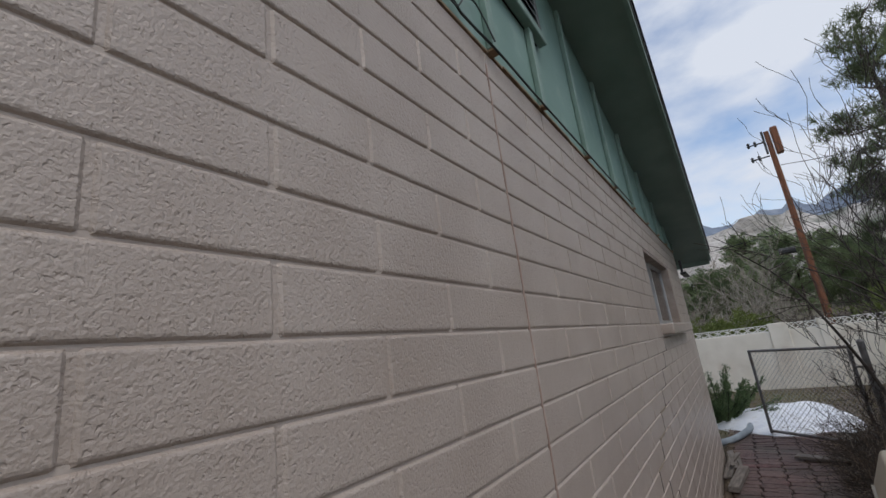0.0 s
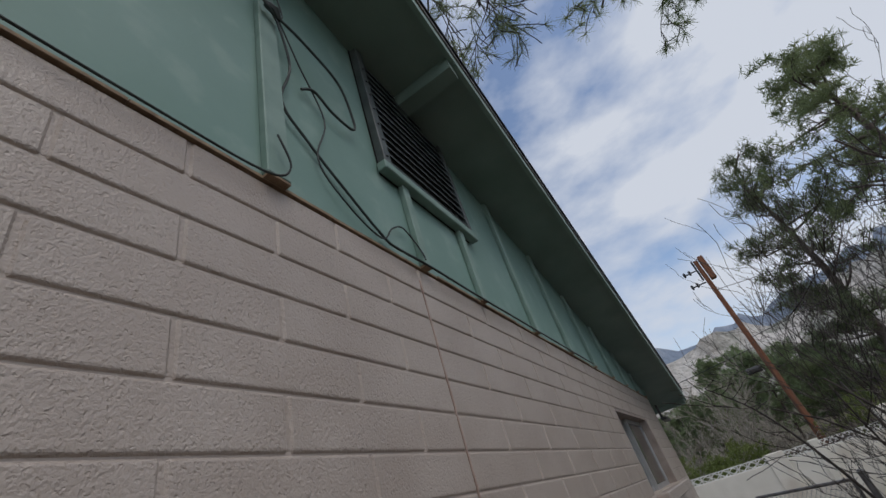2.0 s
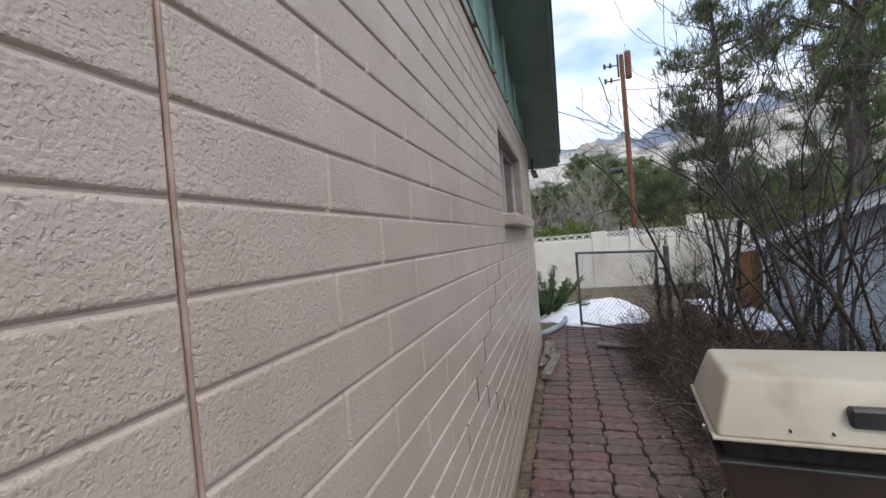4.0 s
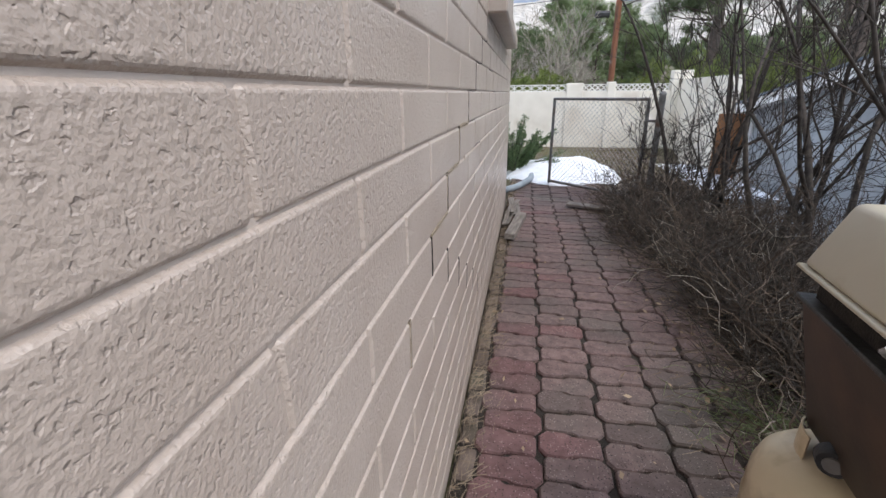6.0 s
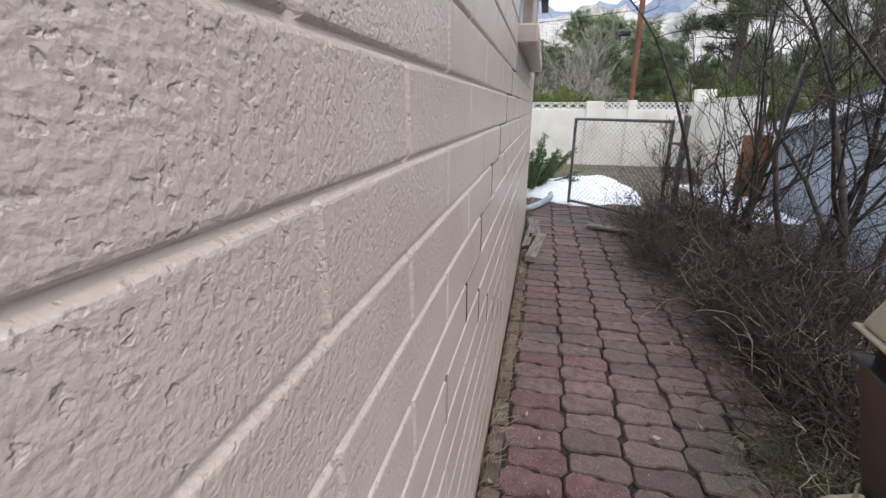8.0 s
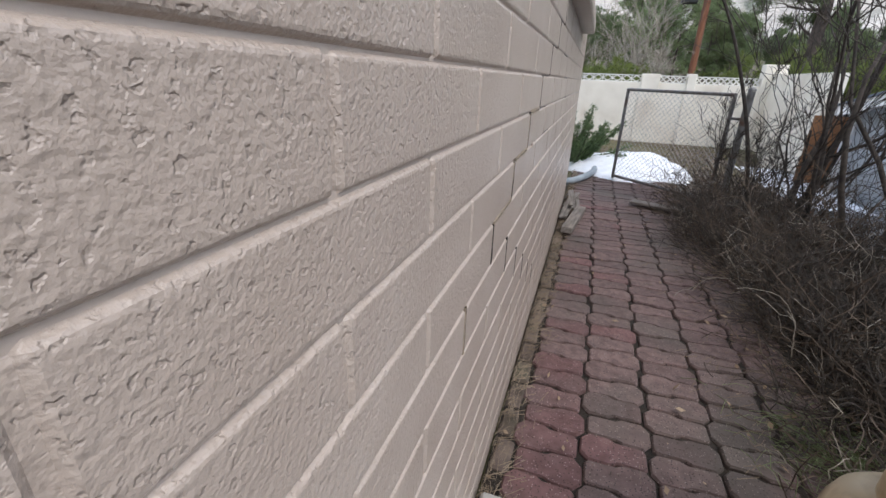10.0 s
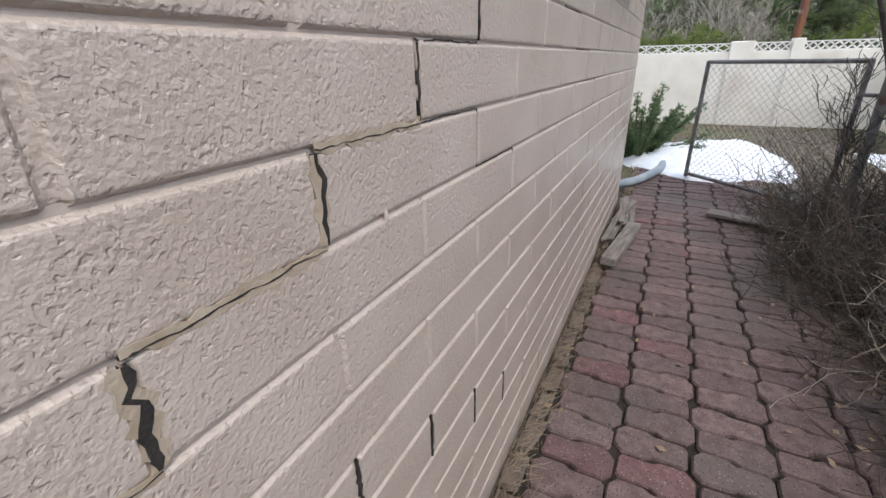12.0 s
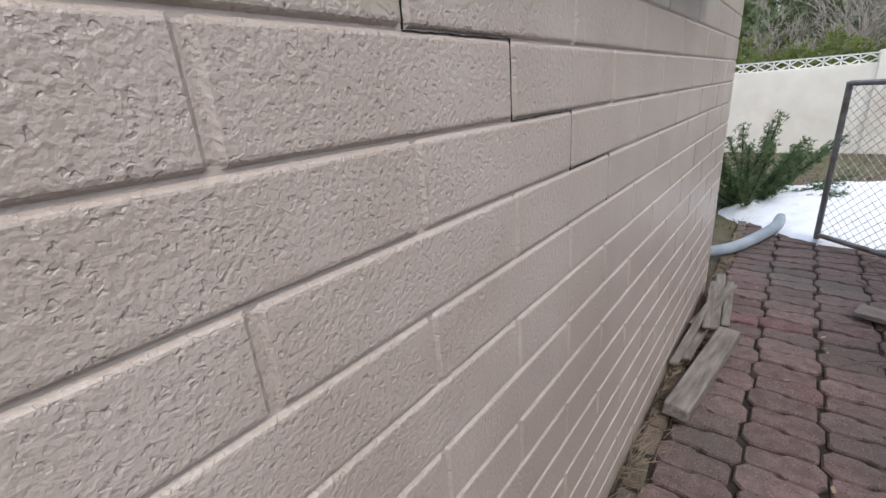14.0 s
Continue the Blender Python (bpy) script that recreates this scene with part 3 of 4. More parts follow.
for j in range(ny + 1):
    for i in range(nx + 1):
        X, Y = -0.6 + 4.0 * i / nx, 4.3 + 2.9 * j / ny
        cx, cy = (X - 0.85) / 1.0, (Y - 5.4) / 1.15
        e = 1 - cx * cx - cy * cy + 0.4 * noise.noise((X * 1.3, Y * 1.3, 2)) - 2.6 * max(0, cx - 0.6)
        z = -0.06 + 0.20 * max(-0.2, min(e, 0.95)) ** 1 + (0.03 * noise.noise((X * 4, Y * 4, 5)) if e > 0 else 0)
        if e > 0:
            z += 0.05 * min(1, e * 6)
        vs.append((X, Y, z))
g.add(vs, [(j * (nx + 1) + i, j * (nx + 1) + i + 1, (j + 1) * (nx + 1) + i + 1, (j + 1) * (nx + 1) + i) for j in range(ny) for i in range(nx)])
solid("snow_patch", g, SNOW, "melting heap of old white snow behind the gate", "snow", "stuff", smooth="all")
solid("drain_pipe", Geo().tube(spline([(-0.25, 3.55, 0.05), (-0.02, 3.75, 0.045), (0.13, 4.05, 0.04), (0.27, 4.5, 0.045), (0.30, 4.8, 0.05)]), 0.042, 10), PIPE, "grey plastic drain pipe lying by the house corner", "pipe", smooth=True)


def plank(name, a, b, w, t, tilt, label):
    a, b = Vector(a), Vector(b)
    d = b - a
    m = Matrix.Translation(a) @ d.to_track_quat("Y", "Z").to_matrix().to_4x4() @ pose(0, 0, 0, 0, tilt, 0)
    g = Geo()
    ln = d.length
    g.box((-w / 2, 0, 0), (w / 2, ln, t), 0.005)
    g.v = [(p[0] + 0.006 * noise.noise((p[1] * 5, p[0] * 9, 1)), p[1] + 0.02 * noise.noise((p[0] * 30, p[2] * 20, 3)), p[2]) for p in g.v]
    ob = solid(name, g, OLD_WOOD, label, "plank")
    ob.matrix_world = m
    return ob


plank("timber", (0.10, 1.80, 0.03), (0.19, 2.52, 0.03), 0.09, 0.05, 0, "weathered grey timber lying against the block wall")
for a, b, w, t in (((0.05, 2.2, 0.03), (0.10, 3.0, 0.03), 0.06, 0.025), ((0.12, 2.55, 0.03), (0.06, 3.3, 0.03), 0.05, 0.02), ((0.04, 2.5, 0.06), (0.14, 3.1, 0.055), 0.05, 0.02), ((0.16, 2.62, 0.03), (0.12, 3.2, 0.03), 0.04, 0.018), ((0.03, 2.1, 0.06), (0.07, 2.7, 0.085), 0.035, 0.02), ((0.1, 2.45, 0.085), (0.05, 3.05, 0.08), 0.04, 0.015)):
    tagged(plank("wood_scrap", a, b, w, t, rng.uniform(-8, 8), "splintered grey wood scrap in a pile by the wall"), group="pile of wood scraps")
plank("board", (0.68, 3.12, 0.028), (1.16, 2.93, 0.028), 0.13, 0.025, 0, "weathered board lying across the pavers")

# ---- concrete slab ----
solid("concrete_slab", Geo().box((0.02, -1.5, -0.06), (0.42, -0.76, 0.045), 0.008), CONCRETE, "pale worn concrete slab beside the wall", "slab")

# ---- barbecue grill and gas bottle ----
grill = thing("barbecue_grill", "old gas barbecue with cream lid and brown firebox", "grill")
GX0, GX1, GY0, GY1 = 0.755, 1.605, -1.15, -0.72


def frustum(x0, x1, y0, y1, z0, x2, x3, y2, y3, z1):
    return Geo().add([(x0, y0, z0), (x1, y0, z0), (x1, y1, z0), (x0, y1, z0), (x2, y2, z1), (x3, y2, z1), (x3, y3, z1), (x2, y3, z1)], [(0, 3, 2, 1), (4, 5, 6, 7), (0, 1, 5, 4), (1, 2, 6, 5), (2, 3, 7, 6), (3, 0, 4, 7)])


def bevelled(geo, width, seg=3):
    bm = bmesh.new()
    me = geo.mesh("tmp", CREAM)
    bm.from_mesh(me)
    bmesh.ops.bevel(bm, geom=bm.edges[:], offset=width, segments=seg, profile=0.5, affect="EDGES")
    bm.verts.index_update()
    out = Geo()
    out.add([v.co.copy() for v in bm.verts], [tuple(v.index for v in f.verts) for f in bm.faces])
    bm.free()
    bpy.data.meshes.remove(me)
    return out


lid = part("lid", bevelled(frustum(GX0, GX1, GY0, GY1, 0.845, GX0 + 0.055, GX1 - 0.055, GY0 + 0.10, GY1 - 0.01, 0.985), 0.014), CREAM, grill, "cream enamelled lid with chips and stains", smooth=True)
part("lid_lip", Geo().box((GX0 - 0.006, GY0 - 0.006, 0.838), (GX1 + 0.006, GY1 + 0.004, 0.846), 0.002), CREAM, lid)
part("thermometer_plate", Geo().box((1.06, GY0 + 0.02, 0.885), (1.20, GY0 + 0.055, 0.935), 0.006), DARK_METAL, lid, "dark plate on the lid front")
for px in (0.93, 1.02):
    # small near-black plug painted as the shade in a hole
    part("screw_hole_shade", Geo().tube([(px, GY0 + 0.02, 0.872), (px, GY0 + 0.010, 0.870)], 0.0025, 8), HOLLOW_SHADE, lid)
fire = part("firebox", bevelled(frustum(GX0 + 0.09, GX1 - 0.09, GY0 + 0.02, GY1 - 0.02, 0.46, GX0 + 0.012, GX1 - 0.012, GY0 + 0.01, GY1 - 0.012, 0.775), 0.008), BROWN, grill, "dark brown enamelled firebox", smooth=True)
part("firebox_rim", Geo().box((GX0 + 0.004, GY0 - 0.004, 0.772), (GX1 - 0.004, GY1 - 0.004, 0.782), 0.002), DARK_METAL, fire)
# near-black box added for the shade between firebox and lid
part("gap_shade_fill", Geo().box((GX0 + 0.03, GY0 + 0.03, 0.7825), (GX1 - 0.03, GY1 - 0.03, 0.8375)), HOLLOW_SHADE, fire)
part("hinge_pin", Geo().tube([(GX0 + 0.03, GY0 + 0.12, 0.79), (GX0 - 0.012, GY0 + 0.11, 0.825), (GX0 - 0.012, GY0 + 0.10, 0.835)], 0.005, 6), ALU, grill, "bright bent metal pin")
for px, py in ((GX0 + 0.19, GY0 + 0.12), (GX0 + 0.19, GY1 - 0.07), (GX1 - 0.19, GY0 + 0.12), (GX1 - 0.19, GY1 - 0.07)):
    part("leg", Geo().tube([(px, py, -0.04), (px, py, 0.52)], 0.016, 8), DARK_METAL, grill, smooth=True)
turn_at = Vector((GX0, GY0 + 0.2, 0))
grill.matrix_basis = Matrix.Translation(turn_at) @ pose(0, 0, 0, 0, 0, -7) @ Matrix.Translation(-turn_at)
solid("paving_stone", Geo().box((0.80, -0.98, -0.03), (1.08, -0.70, 0.016), 0.006), CONCRETE, "flat grey stone under the gas bottle", "stone")
tank = thing("gas_bottle", "rust-stained cream propane bottle under the barbecue", "gas bottle")
TX, TY = 0.915, -0.82
part("bottle", Geo().lathe([(0.10, 0.0), (0.13, 0.015), (0.152, 0.06), (0.155, 0.10), (0.155, 0.225), (0.157, 0.23), (0.157, 0.24), (0.155, 0.245), (0.153, 0.32), (0.14, 0.365), (0.115, 0.395), (0.07, 0.415), (0.03, 0.422)], (TX, TY, 0.015), 32), TANK, tank, smooth=True)
for a0 in (0.2, 2.3, 4.4):
    pts = [(TX + 0.085 * math.cos(a0 + 0.12 * k), TY + 0.085 * math.sin(a0 + 0.12 * k)) for k in range(9)]
    g = Geo()
    for p, q in zip(pts, pts[1:]):
        g.add([(*p, 0.42), (*q, 0.42), (*q, 0.485), (*p, 0.485)], [(0, 1, 2, 3)])
        k = 0.955
        r = lambda c: (TX + (c[0] - TX) * k, TY + (c[1] - TY) * k)
        g.add([(*r(p), 0.42), (*r(q), 0.42), (*r(q), 0.485), (*r(p), 0.485), (*p, 0.485), (*q, 0.485)], [(3, 2, 1, 0), (3, 4, 5, 2)])
    part("collar", g, TANK, tank, smooth=True)
valve = part("valve", Geo().lathe([(0.018, 0), (0.018, 0.04), (0.028, 0.045), (0.028, 0.07), (0.012, 0.075)], (TX, TY, 0.435), 12), DARK_METAL, tank, smooth=True)
part("regulator_knob", Geo().tube([(TX - 0.03, TY - 0.02, 0.475), (TX - 0.055, TY - 0.05, 0.475), (TX - 0.06, TY - 0.055, 0.475), (TX - 0.075, TY - 0.075, 0.475)], [0.012, 0.034, 0.036, 0.028], 14), RUBBER, valve, "black plastic valve knob", smooth=True)
part("knob_face", Geo().tube([(TX - 0.0755, TY - 0.0756, 0.475), (TX - 0.078, TY - 0.079, 0.475)], [0.018, 0.017], 12), STEEL, valve, smooth=True)

# ---- neighbour's shed ----
shed = thing("neighbour_shed", "low blue-grey shed with white fascia and slanting roof", "shed")


def rake_z(y):
    return 1.60 - 0.185 * (y - 3.0)


SX = 3.95
part("wall", Geo().prism([(-2.5, -1.2), (7.7, -1.2), (7.7, rake_z(7.7) - 0.02), (-2.5, rake_z(-2.5) - 0.02)], 0, SX, SX + 0.12), BLUE_WALL, shed)
part("wall", Geo().box((SX + 0.121, 7.58, -1.2), (SX + 4, 7.7, 0.6)), BLUE_WALL, shed)
for a, b, x0, x1, d0, d1, mt, nm in ((-2.7, 8.0, SX - 0.32, SX - 0.29, -0.09, 0.06, WHITE_TRIM, "fascia"), (-2.7, 8.03, SX - 0.36, SX + 4.3, 0.061, 0.09, BLUE_ROOF, "roof"), (-2.7, 8.0, SX - 0.289, SX + 0.1, -0.015, 0.0, WHITE_TRIM, "soffit")):
    vs = [(x, yy, rake_z(yy) + d) for x in (x0, x1) for yy in (a, b) for d in (d0, d1)]
    part(nm, Geo().add(vs, [(0, 1, 3, 2), (4, 6, 7, 5), (0, 4, 5, 1), (2, 3, 7, 6), (0, 2, 6, 4), (1, 5, 7, 3)]), mt, shed)
for i in range(26):
    yy = -2.4 + i * 0.39
    part("siding_board", Geo().box((SX - 0.018, yy, -1.1), (SX - 0.001, yy + 0.38, rake_z(yy + 0.39) - 0.03), 0.003), BLUE_WALL, shed)
door = part("door", Geo().box((SX - 0.05, 6.7, -0.9), (SX - 0.02, 7.5, 0.72), 0.004), RUSTY, shed, "rust-brown door panel")
part("door_trim", Geo().box((SX - 0.055, 6.6, -0.9), (SX - 0.02, 6.69, 0.76), 0.004).box((SX - 0.055, 6.6, 0.765), (SX - 0.02, 7.6, 0.83), 0.004), WHITE_TRIM, shed)
solid("brown_fence", Geo().box((3.18, 6.1, -0.8), (3.58, 6.14, 0.86), 0.004), RUSTY, "rust-brown panel fence behind the shrubs", "fence")
solid("white_post", Geo().box((3.585, 6.09, -0.8), (3.63, 6.14, 0.9), 0.004), WHITE_TRIM, "white painted post beside the brown fence", "post")

# ---- utility pole ----
pole = thing("utility_pole", "reddish-brown wooden utility pole with transformer", "pole")
PX, PY = 2.92, 15.1
part("shaft", Geo().tube([(PX + 0.05, PY, 0.3), (PX, PY, 7.9)], [0.11, 0.08], 12), RUST_POLE, pole, smooth=True)
part("transformer", Geo().box((PX + 0.12, PY - 0.12, 7.0), (PX + 0.32, PY + 0.12, 8.0), 0.03), RUST_POLE, pole)
part("bracket", Geo().box((PX - 0.16, PY - 0.06, 7.1), (PX - 0.10, PY + 0.06, 7.95), 0.01), DARK_METAL, pole)
for z in (7.55, 7.0):
    part("crossarm", Geo().tube([(PX - 0.65, PY, z), (PX - 0.1, PY, z)], 0.025, 6), DARK_METAL, pole)
    for k in (-0.6, -0.4):
        part("insulator", Geo().lathe([(0.03, -0.1), (0.05, -0.03), (0.03, 0.0), (0.055, 0.05), (0.02, 0.1)], (PX + k, PY, z + 0.02), 8), DARK_METAL, pole, smooth=True)
for a, b in (((PX, PY, 6.6), (9.0, 13.0, 5.9)), ((PX + 0.05, PY - 0.1, 4.6), (14, 10, 5.4)), ((PX, PY, 4.3), (-14, 22, 4.6))):
    a, b = Vector(a), Vector(b)
    part("wire", Geo().tube([a.lerp(b, t / 8) - Vector((0, 0, 0.8 * (t / 8) * (1 - t / 8))) for t in range(9)], 0.012, 4), DARK_METAL, pole)
part("cable_box", Geo().tube([(PX - 0.7, PY - 0.1, 3.62), (PX - 0.25, PY - 0.1, 3.62)], 0.11, 8), DARK_METAL, pole, "black splice case")


# ---- woody plants ----
def branches(g, p, d, length, r, depth, rr, spread=0.6, up=0.12, tips=None, sides=5, kids=(2, 4), rmin=0.0012, wiggle=0.13):
    n = 5
    pts, rad = [Vector(p)], [r]
    d = Vector(d).normalized()
    for i in range(n):
        d = (d + Vector((rr.gauss(0, wiggle), rr.gauss(0, wiggle), rr.gauss(0, wiggle * 0.8) + up * 0.3))).normalized()
        pts.append(pts[-1] + d * length / n)
        rad.append(max(rmin, r * (1 - 0.55 * (i + 1) / n)))
    g.tube(pts, rad, max(3, sides if r > 0.006 else 3))
    if tips is not None and depth <= 1:
        tips += pts[2:]
    if depth > 0:
        for k in range(rr.randint(*kids)):
            i = rr.randint(1, n)
            a = Vector((rr.gauss(0, 1), rr.gauss(0, 1), rr.gauss(0, 0.7) + up)).normalized()
            branches(g, pts[i], (d * 0.9 + a * spread * 1.3), length * rr.uniform(0.5, 0.78), rad[i] * rr.uniform(0.5, 0.72), depth - 1, rr, spread, up, tips, sides, kids, rmin, wiggle)


def shrub(x, y, stems, height, seed, lean=(0, 0), thick=0.02, label="tall bare shrub with many dark arching stems"):
    rr = random.Random(seed)
    ob = thing("bare_shrub", label, "shrub", group="bare shrubs beside the path")
    for k in range(stems):
        g = Geo()
        bx, by = x + rr.gauss(0, 0.14), y + rr.gauss(0, 0.16)
        a = rr.uniform(0, 2 * math.pi)
        s = rr.uniform(0.06, 0.32)
        branches(g, (bx, by, ground_z(bx, by) - 0.05), (math.cos(a) * s + lean[0], math.sin(a) * s + lean[1], 1), height * rr.uniform(0.55, 0.8), thick * rr.uniform(0.6, 1.15), 4, rr, 0.5, 0.25, None, 6, (2, 4), 0.0026, 0.17)
        part("stem", g, BARK, ob, smooth="all")
    return ob


shrub(1.9, 2.5, 5, 2.7, 11, (0.12, 0.05), 0.026)
shrub(2.15, 1.7, 4, 3.2, 12, (0.0, 0.05), 0.03)
shrub(2.05, 3.3, 4, 1.6, 13, (0.15, 0.0), 0.02)
shrub(2.55, 2.6, 3, 2.9, 14, (0.1, 0.0), 0.026)
shrub(2.15, 0.75, 4, 2.3, 15, (0.1, 0.1), 0.022)
shrub(1.62, 3.1, 4, 1.0, 16, (0.0, 0.05), 0.009, "small bare shrub growing through the chain-link gate")
# the arching stem that leans to the house
g = Geo()
arch = spline([(1.72, 3.0, -0.08), (1.56, 3.05, 0.7), (1.3, 3.1, 1.45), (1.02, 3.15, 2.0), (0.66, 3.2, 2.4)], 5)
g.tube(arch, [0.022 * (1 - 0.75 * i / (len(arch) - 1)) for i in range(len(arch))], 7)
rr = random.Random(5)
for i in range(12, len(arch), 1):
    branches(g, arch[i], (rr.gauss(0.3, 0.9), rr.gauss(0.3, 0.8), rr.gauss(0.2, 0.4)), rr.uniform(0.14, 0.28), 0.006, 2, rr, 0.6, 0.1, None, 4)
ob = thing("bare_shrub", "bare shrub with one dark stem arching towards the house", "shrub", group="bare shrubs beside the path")
part("stem", g, BARK, ob, smooth="all")

# low tangled brush
for mt, n, seed, lab in ((BARK, 1050, 24, "dark tangled twigs low in the brush"), (TWIG, 520, 21, "dense tangle of thin brown twigs beside the pavers"), (PALE_TWIG, 110, 22, "pale dry stems curling out of the brush")):
    rr = random.Random(seed)
    g = Geo()
    for k in range(n):
        yy = rr.uniform(-0.62, 3.4)
        xx = 1.2 + 0.09 * math.sin(yy * 2) + abs(rr.gauss(0, 0.5))
        branches(g, (xx, yy, ground_z(xx, yy) - 0.01), (rr.gauss(-0.15, 0.8), rr.gauss(0, 0.8), rr.uniform(0.15, 1.0)), rr.uniform(0.18, 0.42) * (1 + 1.2 * (yy > 0.2) * min(1, xx - 1.1)) * (0.8 if mt is PALE_TWIG else 1.0), 0.004 if mt is PALE_TWIG else 0.0052, 2, rr, 0.8, 0.1, None, 3, (1, 3), 0.0017, 0.3)
    solid("brush", g, mt, lab, "brush", "stuff")

# litter: needles, leaves and small twigs
rr = random.Random(31)
g, g2 = Geo(), Geo()
for k in range(15000):
    yy = rr.uniform(-2.6, 4.4)
    if rr.random() < 0.22:
        xx = abs(rr.gauss(0, 0.05)) + 0.01
    else:
        xx = rr.choice((1.42 - abs(rr.gauss(0, 0.26)), 1.3 + abs(rr.gauss(0, 0.7))))
    if xx < 0.005:
        continue
    a = rr.uniform(0, math.pi)
    ln = rr.uniform(0.02, 0.085)
    z = max(ground_z(xx, yy), 0.0 if xx < 1.3 else -1) + rr.uniform(0.005, 0.03)
    dx, dy = math.cos(a) * ln / 2, math.sin(a) * ln / 2
    if xx - abs(dx) < 0.003:
        dx = 0
    w = 0.0012
    nx_, ny_ = -math.sin(a) * w, math.cos(a) * w
    dz = rr.uniform(-0.008, 0.012)
    g.add([(xx - dx, yy - dy, z), (xx - dx + nx_, yy - dy + ny_, z + 0.001), (xx + dx + nx_, yy + dy + ny_, z + dz + 0.002), (xx + dx, yy + dy, z + dz)], [(0, 1, 2, 3)])
for k in range(2600):
    yy = rr.uniform(-2.4, 4.5)
    xx = rr.choice((1.4 - abs(rr.gauss(0, 0.18)), 1.3 + abs(rr.gauss(0, 0.6)), rr.uniform(0.02, 1.3) if rr.random() < 0.12 else 1.6))
    z = max(ground_z(xx, yy), 0.0 if xx < 1.3 else -1) + rr.uniform(0.006, 0.02)
    m = Matrix.Translation((xx, yy, z)) @ Euler((rr.gauss(0, 0.3), rr.gauss(0, 0.3), rr.uniform(0, 6))).to_matrix().to_4x4()
    s = rr.uniform(0.006, 0.02)
    g2.add([m @ Vector(p) for p in ((-s, 0, 0), (-0.2 * s, 0.55 * s, 0.2 * s), (s, 0.1 * s, 0.1 * s), (0.1 * s, -0.5 * s, -0.1 * s))], [(0, 1, 2, 3)])
solid("needle_litter", g, LITTER, "dry brown needles and stalks scattered on the ground", "litter", "stuff")
solid("leaf_litter", g2, LEAF_DRY, "small dead leaves scattered over soil and pavers", "litter", "stuff")
g = Geo()
for k in range(420):
    xx, yy = rr.gauss(1.18, 0.13), rr.gauss(-0.22, 0.13)
    a = rr.uniform(0, 6.3)
    g.tube([(xx, yy, 0.012), (xx + 0.05 * math.cos(a), yy + 0.05 * math.sin(a), 0.03), (xx + 0.1 * math.cos(a), yy + 0.1 * math.sin(a), 0.02)], 0.0013, 3)
solid("green_needle_sprig", g, NEEDLE, "fresh green pine sprig fallen on the pavers", "pine sprig", "stuff")

# winter lawn
g = Geo()
for k in range(9000):
    xx, yy = rr.uniform(-2.5, 3.2), rr.uniform(4.5, 9.2)
    z = ground_z(xx, yy)
    a, h = rr.uniform(0, 6.3), rr.uniform(0.02, 0.06)
    g.add([(xx, yy, z), (xx + 0.01 * math.cos(a), yy + 0.01 * math.sin(a), z), (xx + rr.gauss(0, 0.02), yy + rr.gauss(0, 0.02), z + h)], [(0, 1, 2)])
solid("lawn", g, GRASS, "short yellowed winter grass before the garden wall", "grass", "stuff")


# ---- conifers ----
def tuft(g, p, d, ln, n, rr, w=0.0016):
    d = d.normalized()
    for k in range(n):
        e = (d * rr.uniform(0.1, 0.9) + Vector((rr.gauss(0, 0.6), rr.gauss(0, 0.6), rr.gauss(0, 0.6)))).normalized()
        s = e.cross(Vector((rr.random(), rr.random(), rr.random()))).normalized() * w
        q = p + e * ln * rr.uniform(0.7, 1.1)
        g.add([p - s, p + s, q + s * 0.4, q - s * 0.4], [(0, 1, 2, 3)])


def pine(name, height, trunk_r, seed, label, crown_from, width, clumps, needle, mat_n, lean=0.06, group="", wn_=0.02, nb=26, per=9):
    """A pine: a tapered trunk, limbs that fork, and needle tufts in clumps about their ends."""
    rr = random.Random(seed)
    ob = thing(name, label, "tree", group=group)
    g = Geo()
    n = 9
    tr = [Vector((lean * height * (i / n) ** 1.5 + rr.gauss(0, 0.012) * height * 0.3, rr.gauss(0, 0.008) * height * 0.3, height * i / n)) for i in range(n + 1)]
    tr[0] = Vector((0, 0, -0.3))
    g.tube(tr, [trunk_r * (1 - 0.85 * i / n) for i in range(n + 1)], 9)
    tips = []
    for k in range(nb):
        t = crown_from + (1 - crown_from) * (k + rr.random()) / nb
        i = min(n - 1, int(t * n))
        p = tr[i].lerp(tr[i + 1], t * n - i)
        a = rr.uniform(0, 2 * math.pi)
        shape = math.sin(math.pi * min(1, max(0.12, (1 - (t - crown_from) / (1 - crown_from)) * 0.85 + 0.1))) ** 0.7
        branches(g, p, (math.cos(a), math.sin(a), rr.uniform(0.05, 0.6)), width * shape * rr.uniform(0.65, 1.1), trunk_r * 0.22, 2, rr, 0.6, 0.15, tips, 5, (2, 4), 0.01)
    tips.append(tr[-1])
    part("trunk", g, PINE_BARK, ob, smooth="all")
    c = Geo()
    for p in tips[3::4]:
        if rr.random() > clumps:
            continue
        for k in range(per):
            q = p + Vector((rr.gauss(0, 1), rr.gauss(0, 1), rr.gauss(0, 0.6))) * needle * 0.6
            tuft(c, q, Vector((rr.gauss(0, 0.6), rr.gauss(0, 0.6), 0.6)), needle, 9, rr, wn_)
    part("crown", c, mat_n, ob)
    return ob


big = pine("tall_pine", 13.0, 0.30, 41, "tall ponderosa pine with open crown and dark trunk", 0.34, 2.5, 0.9, 0.26, NEEDLE, 0.02, "tall pines", 0.011, 27, 11)
big.matrix_basis = pose(9.5, 14.1, -0.6, 0, 0, 20)
b2 = pine("tall_pine", 11.6, 0.24, 43, "slender ponderosa pine with thick bushy crown", 0.14, 1.7, 0.85, 0.25, NEEDLE, 0.01, "tall pines", 0.010, 30, 10)
